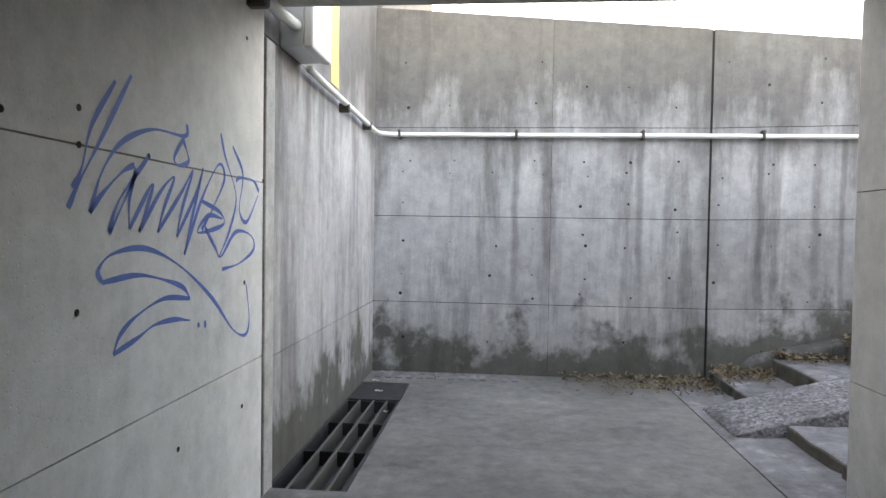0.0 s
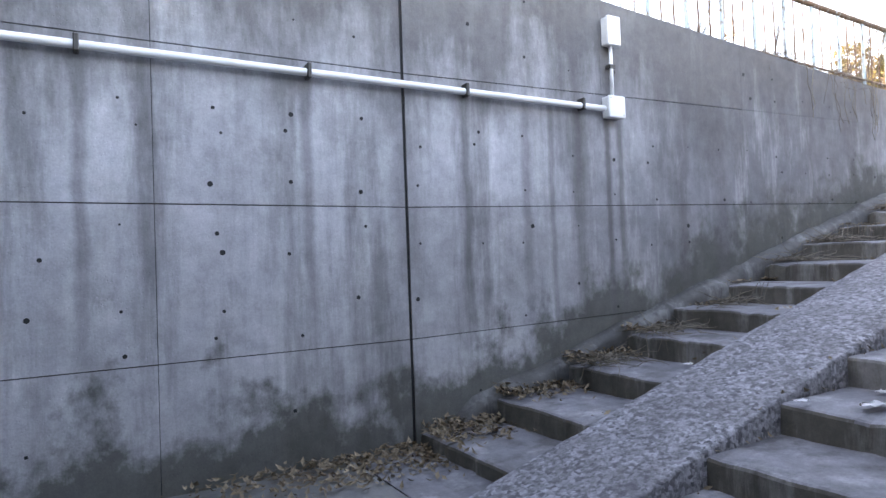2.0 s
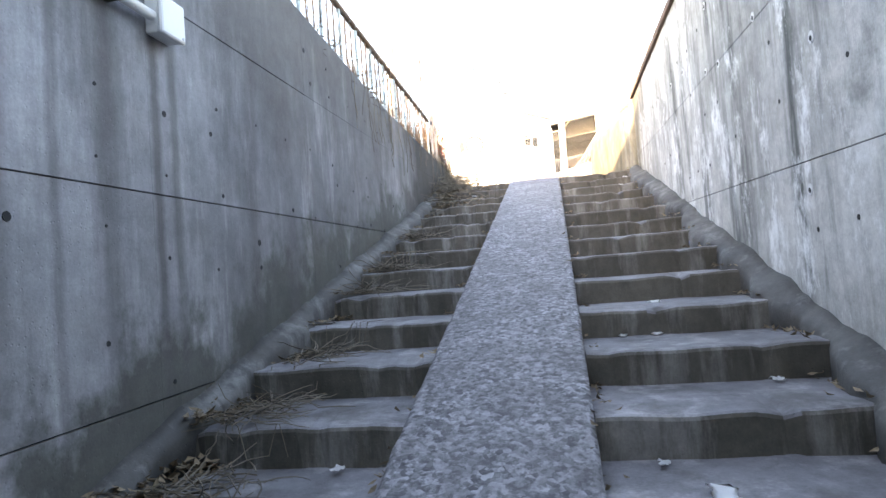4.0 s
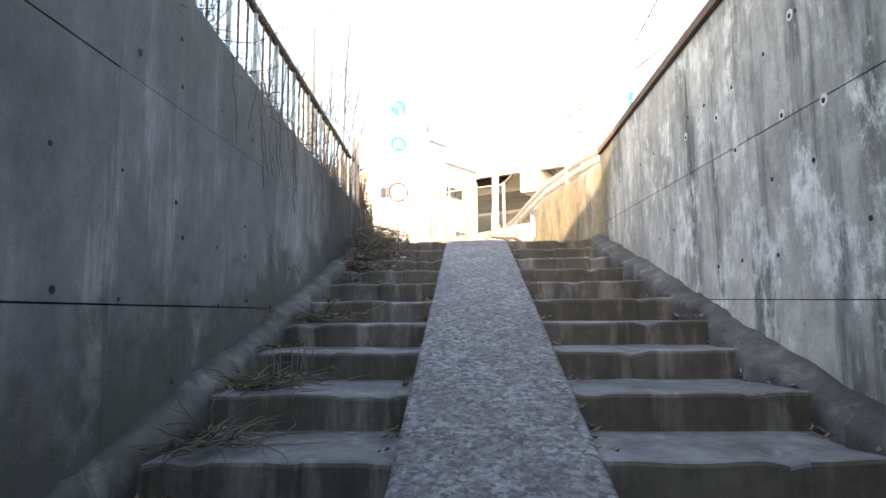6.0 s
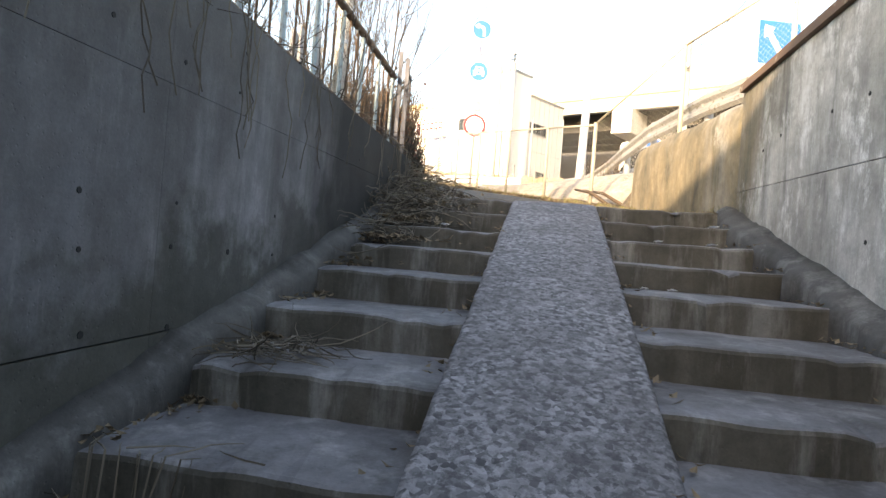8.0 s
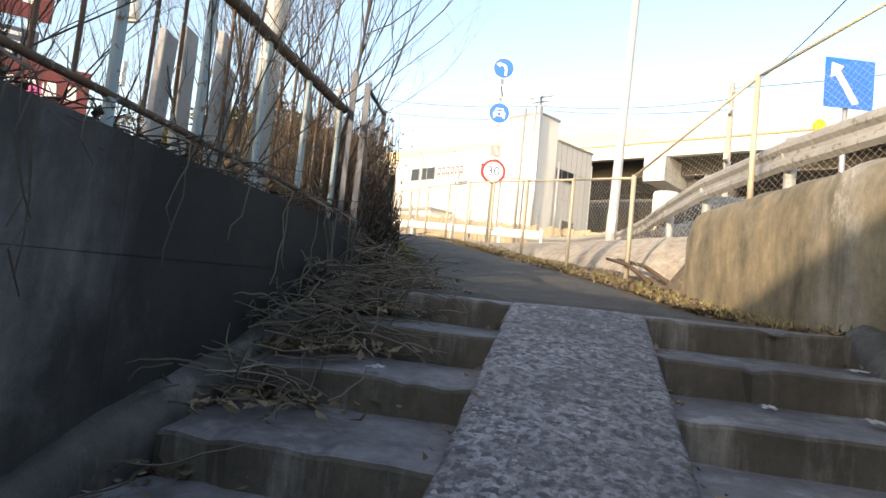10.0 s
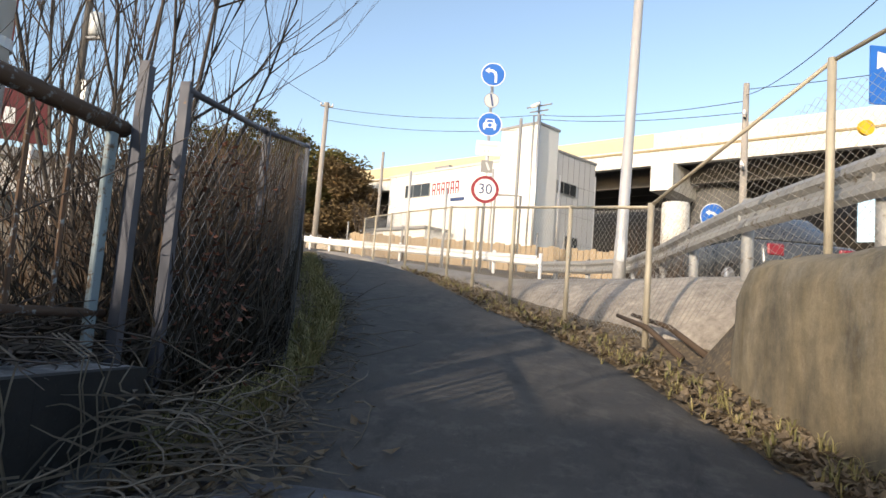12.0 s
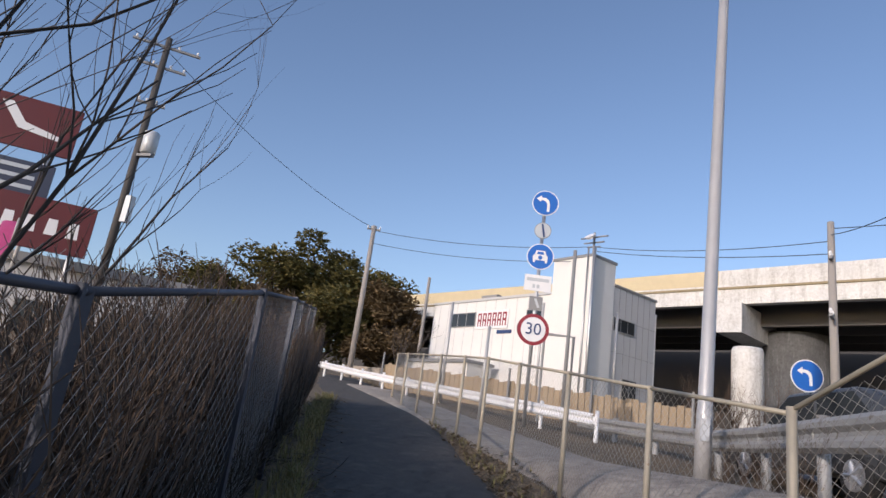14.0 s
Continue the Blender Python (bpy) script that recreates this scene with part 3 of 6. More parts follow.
def step_mesh(name, width, seed):
    bm = bmesh.new()
    rows_ = []
    n = 22
    prof = [(-0.012, -0.3), (-0.004, -0.02), (0.004, -0.006), (0.022, 0.0), (0.3, 0.006), (0.72, 0.012), (0.72, -0.3)]
    for i in range(n + 1):
        y = width * i / n
        row = []
        for k, (x, z) in enumerate(prof):
            chip = max(0, noise.noise((y * 7 + seed, 3.3, 0)) - 0.12) * 0.085 if k in (1, 2, 3) else 0
            w = 0.011 * noise.noise((y * 3 + seed, x * 4, z))
            row.append(bm.verts.new((x + w + chip, y, z - chip * 0.6 + w)))
        rows_.append(row)
    for a, b in zip(rows_, rows_[1:]):
        for k in range(len(prof) - 1):
            bm.faces.new((a[k], a[k + 1], b[k + 1], b[k]))
    bm.faces.new(rows_[0][::-1])
    bm.faces.new(rows_[-1])
    bmesh.ops.recalc_face_normals(bm, faces=bm.faces)
    me = bpy.data.meshes.new(name)
    bm.to_mesh(me)
    bm.free()
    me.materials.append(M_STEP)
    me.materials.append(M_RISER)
    # faces that look down the stairs take the darker brown
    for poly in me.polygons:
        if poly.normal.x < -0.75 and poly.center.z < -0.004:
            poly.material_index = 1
    return me


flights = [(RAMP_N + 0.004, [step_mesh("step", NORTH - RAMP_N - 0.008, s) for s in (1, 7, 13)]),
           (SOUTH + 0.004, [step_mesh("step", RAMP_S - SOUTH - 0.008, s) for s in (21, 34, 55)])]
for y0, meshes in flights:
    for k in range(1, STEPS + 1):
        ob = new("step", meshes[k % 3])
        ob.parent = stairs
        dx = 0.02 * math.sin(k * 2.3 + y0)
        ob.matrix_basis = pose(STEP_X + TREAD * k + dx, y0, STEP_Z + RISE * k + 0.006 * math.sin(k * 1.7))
bm = bmesh.new()
rows_ = []
for i in range(97):
    f = i / 96
    x = 2.5 + (TOP_X + 0.55 - 2.5) * f
    z = STEP_Z + 0.02 + (TOP_Z - STEP_Z) * min(1, (x - STEP_X) / (TOP_X - STEP_X))
    z = min(z, 0.014 + (x - 2.5) * 0.4) - 0.045 * ease((x - TOP_X + 0.1) / 0.5)
    row = []
    for k, (y, dz) in enumerate(((RAMP_S, -0.3), (RAMP_S, -0.012), (RAMP_S + 0.02, 0), (5.6, 0.004), (5.8, 0.006), (6.0, 0.004), (RAMP_N - 0.02, 0), (RAMP_N, -0.012), (RAMP_N, -0.3))):
        w = 0.008 * noise.noise((x * 7, y * 7, 2)) if 0 < k < 8 else 0
        row.append(bm.verts.new((x, y + (w if k in (1, 2, 6, 7) else 0), z + dz + w)))
    rows_.append(row)
for a, b in zip(rows_, rows_[1:]):
    for k in range(8):
        bm.faces.new((a[k], b[k], b[k + 1], a[k + 1]))
bm.faces.new(rows_[0])
bm.faces.new(rows_[-1][::-1])
part("ramp", bm, M_RAMP, stairs, "rough washed-aggregate bicycle ramp", True)
bm = bmesh.new()
prism(bm, [(2.57, -0.3), (2.57, 0.0), (3.25, 0.03), (TOP_X + 0.4, TOP_Z - 0.22), (TOP_X + 0.4, -0.3)], SOUTH, NORTH)
part("base", bm, M_STEP, stairs, "concrete bed under the steps")

# ---- things in the sunken yard ----
rnd = random.Random(5)


conduit = thing("wall_conduit", "white-grey steel conduit clamped along the concrete wall", "pipe")
bm = bmesh.new()
tube(bm, [(-0.475, 4.72, 2.5), (-0.475, 6.9, 2.45), (-0.46, 7.05, 2.445), (-0.40, 7.14, 2.45), (-0.25, 7.18, 2.45), (3.9, 7.18, 2.44), (4.64, 7.18, 2.44)], 0.024, 10)
part("pipe", bm, M_CONDUIT, conduit, "", True)
bm = bmesh.new()
tube(bm, [(4.74, 7.19, 2.54), (4.74, 7.19, 2.98)], 0.016, 10)
part("riser", bm, M_CONDUIT, conduit, "thin upright conduit", True)
bm = bmesh.new()
tube(bm, [(-0.44, 4.4, 2.66), (-0.43, 4.2, 2.64), (-0.42, 4.05, 2.62), (-0.42, 3.4, 2.62)], 0.035, 10)
part("elbow", bm, M_CONDUIT, conduit, "thick short conduit entering the tunnel", True)
for x in (-0.27, 0.92, 2.17, 3.32, 4.4):
    bm = bmesh.new()
    box(bm, x - 0.014, x + 0.014, 7.148, 7.225, 2.405, 2.50)
    bevel(bm, 0.006)
    part("clamp", bm, M_CLAMP, conduit)
for y in (5.72, 6.6):
    bm = bmesh.new()
    box(bm, -0.53, -0.445, y - 0.014, y + 0.014, 2.405, 2.48)
    bevel(bm, 0.006)
    part("clamp", bm, M_CLAMP, conduit)
bm = bmesh.new()
box(bm, -0.485, -0.38, 3.7, 3.76, 2.55, 2.67)
bevel(bm, 0.01)
part("clamp", bm, M_CLAMP, conduit)
bm = bmesh.new()
box(bm, 4.71, 4.77, 7.17, 7.225, 2.78, 2.81)
part("clamp", bm, M_CLAMP, conduit)


def junction_box(name, label, m, sx, sy, sz):
    t = tagged(new(name), label, "electrical box")
    t.matrix_basis = m
    bm = bmesh.new()
    box(bm, -sx / 2, sx / 2, 0, sy * 0.7, -sz / 2, sz / 2)
    bevel(bm, 0.008, 2)
    part("case", bm, M_BOX, t)
    bm = bmesh.new()
    box(bm, -sx / 2 - 0.006, sx / 2 + 0.006, sy * 0.7, sy, -sz / 2 - 0.006, sz / 2 + 0.006)
    bevel(bm, 0.012, 2)
    part("lid", bm, M_BOX, t)
    for sxn in (-1, 1):
        bm = bmesh.new()
        disc(bm, pose(sxn * sx * 0.4, sy, sz * 0.4 * sxn, 0, 0, 90), 0.008, 0.003, 8)
        part("screw", bm, M_GALV, t)
    return t


junction_box("junction_box", "small white plastic junction box on the conduit", pose(4.74, NORTH, 2.455, 0, 0, 180), 0.17, 0.09, 0.17)
junction_box("switch_box", "narrow white switch box above the conduit", pose(4.74, NORTH, 3.08, 0, 0, 180), 0.13, 0.09, 0.23)
junction_box("pull_box", "large white steel pull box by the tunnel mouth", pose(-0.53, 4.52, 2.71, 0, 0, -90), 0.4, 0.2, 0.36)

# a strip of sunlight on the wall, built as a thin yellow plate
bm = bmesh.new()
box(bm, -0.53, -0.522, 5.44, 5.66, 2.58, 3.88)
bevel(bm, 0.003)
tagged(part("marker_strip", bm, plain("sunlit strip yellow", (0.62, 0.52, 0.2), 0.7, 0, 0.2, 5), None, "yellow strip standing in for sunlight on the concrete wall"), category="marker")

# trench drain
drain = thing("trench_drain", "blackened steel trench grating along the wall foot", "drain")
bm = bmesh.new()
box(bm, -0.53, -0.06, 4.14, 6.72, -0.2, -0.12)
part("channel", bm, M_IRON, drain, "dark wet channel bed")
for x in (-0.52, -0.41, -0.29, -0.175, -0.075):
    bm = bmesh.new()
    box(bm, x - 0.009, x + 0.009, 4.15, 6.08, -0.12, -0.004)
    part("bar", bm, M_GRATEBAR if -0.5 < x < -0.1 else M_IRON, drain)
for y in (4.155, 4.8, 5.43, 6.07):
    bm = bmesh.new()
    box(bm, -0.53, -0.062, y - 0.008, y + 0.008, -0.11, -0.012)
    part("cross_bar", bm, M_IRON, drain)
bm = bmesh.new()
box(bm, -0.528, -0.064, 6.1, 6.7, -0.12, -0.002)
bevel(bm, 0.003)
part("cover_plate", bm, M_IRON, drain, "solid dark steel cover plate")
for i in range(14):
    x = -0.45 + i * 0.105
    bm = bmesh.new()
    box(bm, x, x + 0.06, 6.93, 7.2, -0.003, 0.006)
    part("gutter_slab", bm, M_STEP, drain)

# tie holes and form marks on the cast walls
bm = bmesh.new()
for i in range(28):
    for z in (0.35, 0.82, 1.02, 1.35, 1.48, 1.74, 2.05, 2.2, 2.75, 2.95, 3.2):
        x = -0.2 + i * 0.45
        if rnd.random() < 0.5 or z > line_z(N_TOP, x) - 0.12 or z < 0.1 + max(0, (x - 2.6) * 0.27):
            continue
        r = rnd.choice((0.008, 0.01, 0.014))
        disc(bm, pose(x + rnd.uniform(-0.05, 0.05), NORTH - 0.0025, z + rnd.uniform(-0.03, 0.03), 0, 0, 90), r * rnd.uniform(0.8, 1.3), 0.004, 8)
part("tie_holes", bm, M_JOINT, wall_north, "dark form-tie holes", kind="stuff")
bm = bmesh.new()
for y, z in ((2.46, 1.82), (2.46, 1.71), (2.84, 1.72), (2.45, 1.21), (3.72, 2.4), (3.71, 1.2), (3.69, 0.59), (3.06, 0.59), (2.16, 1.76), (3.95, 1.72)):
    disc(bm, pose(-0.4855, y, z, 0, 0, 0), 0.011, 0.002, 10)
part("tie_holes", bm, M_JOINT, tunnel_west, "dark form-tie holes", kind="stuff")
ringed = plain("lime ring", (0.62, 0.62, 0.6), 0.9)
for x, z in ((6.2, 2.62), (7.06, 2.62), (7.45, 2.68), (8.04, 2.66), (6.6, 3.05), (7.3, 3.15), (8.3, 2.95), (5.4, 2.2), (8.9, 3.0), (5.6, 1.5), (4.6, 2.4)):
    bm = bmesh.new()
    disc(bm, pose(x, SOUTH, z, 0, 0, 90), 0.03, 0.003, 14)
    ring = part("tie_plug", bm, ringed, wall_south, "white limed tie plug")
    bm = bmesh.new()
    disc(bm, pose(x, SOUTH + 0.003, z - 0.004, 0, 0, 90), 0.013, 0.003, 10)
    part("plug_hole", bm, M_JOINT, ring)
bm = bmesh.new()
for i in range(22):
    for z in (0.6, 1.3, 2.0, 2.35, 3.1):
        x = 3.0 + i * 0.42
        if rnd.random() < 0.45 or z < 0.3 + (x - 2.6) * 0.27:
            continue
        disc(bm, pose(x + rnd.uniform(-0.05, 0.05), SOUTH, z + rnd.uniform(-0.05, 0.05), 0, 0, 90), 0.013, 0.003, 8)
part("tie_holes", bm, M_JOINT, wall_south, "dark form-tie holes", kind="stuff")


# strokes as (along the wall, height)
STROKES_A = [
    [(2.73, 1.98), (2.57, 1.75), (2.46, 1.6), (2.41, 1.52)],
    [(2.64, 1.94), (2.52, 1.78), (2.47, 1.64), (2.43, 1.58)],
    [(3.12, 1.88), (3.1, 1.83), (2.87, 1.82), (2.68, 1.75), (2.57, 1.64), (2.51, 1.51)],
    [(2.51, 1.51), (2.57, 1.57), (2.68, 1.65), (2.75, 1.68)]]
STROKES_B = [
    [(2.84, 1.72), (2.74, 1.63), (2.65, 1.54), (2.61, 1.45), (2.68, 1.54), (2.76, 1.65)],
    [(2.76, 1.67), (2.72, 1.56), (2.72, 1.46)],
    [(2.72, 1.46), (2.83, 1.59), (2.87, 1.62), (2.83, 1.54), (2.78, 1.45)],
    [(2.78, 1.45), (2.92, 1.6), (3.02, 1.66), (2.95, 1.55), (2.9, 1.45)]]
STROKES_C = [
    [(2.9, 1.45), (3.08, 1.61), (3.17, 1.7), (3.08, 1.54), (3.04, 1.43)],
    [(3.04, 1.43), (3.19, 1.6), (3.26, 1.72), (3.16, 1.5), (3.1, 1.36)],
    [(3.1, 1.36), (3.25, 1.59), (3.41, 1.75), (3.47, 1.69), (3.35, 1.55), (3.25, 1.46)],
    [(3.25, 1.58), (3.42, 1.54), (3.47, 1.49), (3.35, 1.46), (3.21, 1.45), (3.31, 1.52), (3.45, 1.51)]]
STROKES_D = [
    [(3.43, 1.89), (3.48, 1.79), (3.6, 1.62), (3.53, 1.46), (3.42, 1.34)],
    [(3.28, 1.47), (3.38, 1.38), (3.44, 1.34), (3.6, 1.45), (3.79, 1.43), (3.82, 1.36), (3.65, 1.3), (3.45, 1.28)],
    [(3.56, 1.85), (3.68, 1.73), (3.64, 1.56), (3.73, 1.5), (3.88, 1.64)],
    [(3.1, 1.83), (3.02, 1.74), (3.05, 1.71), (3.13, 1.73), (3.12, 1.77), (3.09, 1.81)]]
STROKES_E = [
    [(3.6, 1.69), (3.64, 1.71), (3.81, 1.71), (3.89, 1.66)],
    [(2.57, 1.29), (2.55, 1.33), (2.63, 1.38), (2.83, 1.39), (3.08, 1.31), (3.35, 1.16), (3.57, 0.99), (3.72, 0.94), (3.77, 1.01), (3.73, 1.19)],
    [(2.57, 1.29), (2.77, 1.3), (2.95, 1.27), (3.09, 1.23), (3.15, 1.18)],
    [(3.15, 1.18), (2.95, 1.2), (2.77, 1.16), (2.67, 1.11), (2.63, 1.05)]]
STROKES_F = [
    [(2.63, 1.05), (2.77, 1.08), (2.88, 1.11), (3.03, 1.11), (3.15, 1.09)],
    [(3.22, 1.07), (3.23, 1.05)],
    [(3.28, 1.07), (3.29, 1.04)]]
GRAFFITI = STROKES_A + STROKES_B + STROKES_C + STROKES_D + STROKES_E + STROKES_F


# scrawl on the tunnel wall: marker strokes, each through a few bends
def stroke(bm, knots, wide=0.012):
    k = [Vector((0, y, z)) for y, z in knots]
    k = [k[0] * 2 - k[1]] + k + [k[-1] * 2 - k[-2]]
    pts = []
    for i in range(1, len(k) - 2):
        for s in range(8):
            t = s / 8
            pts.append(0.5 * ((2 * k[i]) + (k[i + 1] - k[i - 1]) * t + (2 * k[i - 1] - 5 * k[i] + 4 * k[i + 1] - k[i + 2]) * t * t + (3 * k[i] - k[i - 1] - 3 * k[i + 1] + k[i + 2]) * t ** 3))
    pts.append(k[-2])
    left, right = [], []
    for i, p in enumerate(pts):
        d = (pts[min(i + 1, len(pts) - 1)] - pts[max(i - 1, 0)]).normalized()
        n = Vector((0, -d.z, d.y)) * wide * (0.75 + 0.35 * math.sin(i * 0.35)) / 2
        left.append(bm.verts.new((-0.4835, p.y + n.y, p.z + n.z)))
        right.append(bm.verts.new((-0.4835, p.y - n.y, p.z - n.z)))
    for i in range(len(pts) - 1):
        bm.faces.new((left[i], left[i + 1], right[i + 1], right[i]))


graffiti = thing("graffiti", "blue marker scrawl sprayed across the pale tunnel wall", "graffiti")
for s in GRAFFITI:
    bm = bmesh.new()
    stroke(bm, s, 0.02)
    part("stroke", bm, M_INK, graffiti)


# ---- loose litter ----
def leaf(bm, p, size, r):
    m = Matrix.Translation(p) @ Euler((r.uniform(-0.6, 0.6), r.uniform(-0.6, 0.6), r.uniform(0, 6.3))).to_matrix().to_4x4()
    w, l = size * r.uniform(0.3, 0.55), size
    c = size * r.uniform(0.05, 0.25)
    v = [bm.verts.new(m @ Vector(q)) for q in ((-l / 2, 0, c), (0, -w / 2, 0.2 * c), (l / 2, 0, c), (0, w / 2, 0.3 * c), (0, 0, -0.15 * c))]
    for a, b in ((0, 1), (1, 2), (2, 3), (3, 0)):
        bm.faces.new((v[a], v[b], v[4]))


def stair_z(x, y):
    if RAMP_S < y < RAMP_N and x < TOP_X:
        return STEP_Z + 0.03 + (x - STEP_X) / TREAD * RISE if x > STEP_X else 0.0
    k = math.floor((x - STEP_X) / TREAD)
    return 0.004 if k < 1 else STEP_Z + RISE * min(k, STEPS) + 0.014


def litter(name, label, n, where, size, mat, seed):
    r = random.Random(seed)
    bm = bmesh.new()
    for _ in range(n):
        x, y, z = where(r)
        leaf(bm, (x, y, z + size * 0.1 + r.random() * 0.02), size * r.uniform(0.5, 1.3), r)
    tagged(part(name, bm, mat, None, label, kind="stuff"), category="leaves")


def foot_pile(r):
    x = r.triangular(1.3, 5.2, 2.8)
    y = NORTH - 0.02 - abs(r.gauss(0, 0.24 if x < 3.3 else 0.17 if x < 4.2 else 0.1))
    heap = 0.06 * max(0, 1 - abs(y - NORTH) / 0.35)
    return x, y, stair_z(x, y) + heap * r.random()


def step_edges(r):
    x = r.uniform(3.2, TOP_X)
    side = r.random()
    y = NORTH - 0.1 - abs(r.gauss(0, 0.07)) if side < 0.6 else SOUTH + 0.13 + abs(r.gauss(0, 0.05)) if side < 0.8 else r.choice((RAMP_N + 0.04, RAMP_S - 0.04)) + r.gauss(0, 0.03)
    k = math.floor((x - STEP_X) / TREAD)
    if side < 0.6:
        x = STEP_X + TREAD * (k + r.choice((0.97, r.random())))
    return x, y, stair_z(x, y)


litter("dead_leaves", "drift of pale dead leaves at the wall foot", 1900, foot_pile, 0.06, M_LEAF_DRY, 1)
litter("dead_leaves", "dry leaves caught along the step edges", 1300, step_edges, 0.05, M_LEAF_DRY, 2)
litter("yard_litter", "scattered leaf bits on the yard floor", 90, lambda r: (r.uniform(-0.5, 2.4), NORTH - abs(r.gauss(0, 0.3)), 0.004), 0.035, M_LEAF_DRY, 3)


def straw(bm, p, length, r, thin=0.003, flatness=0.35):
    a = r.uniform(0, 6.3)
    d = Vector((math.cos(a), math.sin(a), r.uniform(-0.05, flatness)))
    pts = [Vector(p)]
    for _ in range(6):
        d = (d + Vector((r.gauss(0, 0.24), r.gauss(0, 0.24), r.gauss(0, 0.16) - 0.06))).normalized()
        q = pts[-1] + d * length / 6
        pts.append(q)
    return pts, thin


def vines(name, label, n, where, length, mat, seed, thin=0.004, floor_z=None, category="vines"):
    r = random.Random(seed)
    bm = bmesh.new()
    for _ in range(n):
        p = where(r)
        pts, th = straw(bm, p, length * r.uniform(0.5, 1.4), r, thin)
        if floor_z:
            pts = [Vector((q.x, min(q.y, NORTH - 0.02) if q.x < 12.3 else q.y, max(q.z, floor_z(q.x, q.y) + 0.006))) for q in pts]
        tube(bm, pts, [th, th, th, th * 0.9, th * 0.8, th * 0.6, th * 0.35], 3, False)
    return tagged(part(name, bm, mat, None, label, kind="stuff"), category=category)


def top_z(x, y):
    return stair_z(x, y) if x < TOP_X else path_z(x, y)


def heap_place(r):
    x = r.triangular(10.0, 13.2, 11.9)
    y = NORTH - abs(r.gauss(0, 0.24))
    y = max(y, 6.55)
    return x, y, top_z(x, y) + 0.02 + 0.28 * r.random() * clamp01((y - 6.3) / 0.8) * clamp01((x - 9.6) / 1.6)


vines("dry_vines", "tangled heap of dry grey vines on the upper steps", 520, heap_place, 0.34, M_DRY, 11, 0.0042, top_z)
litter("dead_leaves", "curled brown leaves among the dry vines", 900, lambda r: (lambda q: (q[0], q[1] - 0.08, top_z(q[0], q[1] - 0.08) + 0.03))(heap_place(r)), 0.07, M_LEAF_DRY, 12)


def straw_bundle(x0, seed):
    z0 = stair_z(x0, 7.0)
    vines("straw_bundle", "loose bundle of dry straw on a step", 90, lambda r: (x0 + r.gauss(0, 0.13), 7.0 - abs(r.gauss(0, 0.13)), z0 + 0.012 + r.random() * 0.03), 0.24, M_DRY, seed, 0.0035, lambda x, y: stair_z(x, y), "straw")


for x0, seed in ((4.95, 21), (5.7, 22), (6.75, 23), (4.3, 24), (7.35, 25), (7.55, 26), (8.6, 27)):
    straw_bundle(x0, seed)

# dark tangle of stalks and leaves on the soil behind the wall's top
def soil_top(r):
    x = r.uniform(6.0, 12.7)
    return x, r.uniform(7.46, 8.5), line_z(N_TOP, x) - 0.04 + 0.13 * r.random()


vines("matted_stalks", "matted dark stalks on the soil behind the railing", 2600, soil_top, 0.4, M_TWIG, 14, 0.0045)
litter("dead_leaves", "dark leaf litter on the soil behind the railing", 3200, soil_top, 0.07, twiggy("rotting leaf", (0.035, 0.028, 0.02), (0.1, 0.08, 0.055)), 15)

# vines hanging over the wall
bm = bmesh.new()
for i in range(40):
    x = rnd.uniform(7.5, 12.3)
    z = line_z(N_TOP, x) + 0.05
    n = rnd.randint(4, 8)
    pts = [Vector((x, NORTH + 0.1, z + 0.06)), Vector((x, NORTH - 0.02, z))]
    for k in range(n):
        pts.append(pts[-1] + Vector((rnd.gauss(0, 0.03), rnd.uniform(-0.012, 0.006), -rnd.uniform(0.05, 0.12))))
    tube(bm, pts, 0.0032, 3, False)
tagged(part("hanging_vines", bm, M_DRY, None, "thin dry vines hanging over the wall edge", kind="stuff"), category="vines")

# can and paper scraps
can = thing("drink_can", "crushed blue and white drink can by the wall foot", "can", at=(7.68, 4.43, stair_z(7.68, 4.5) + 0.05))
bm = bmesh.new()
tube(bm, [(-0.06, 0, 0), (-0.052, 0, 0), (-0.02, 0.004, -0.003), (0.03, -0.004, 0.002), (0.052, 0, 0), (0.06, 0, 0)], [0.022, 0.027, 0.024, 0.026, 0.027, 0.022], 14)
part("body", bm, plain("can blue, dull", (0.02, 0.06, 0.2), 0.4, 0.4), can, "", True)
bm = bmesh.new()
tube(bm, [(-0.02, 0.004, -0.002), (0.02, -0.003, 0.001)], [0.0255, 0.0275], 14, False)
part("band", bm, M_WHITE, can, "white printed band", True)
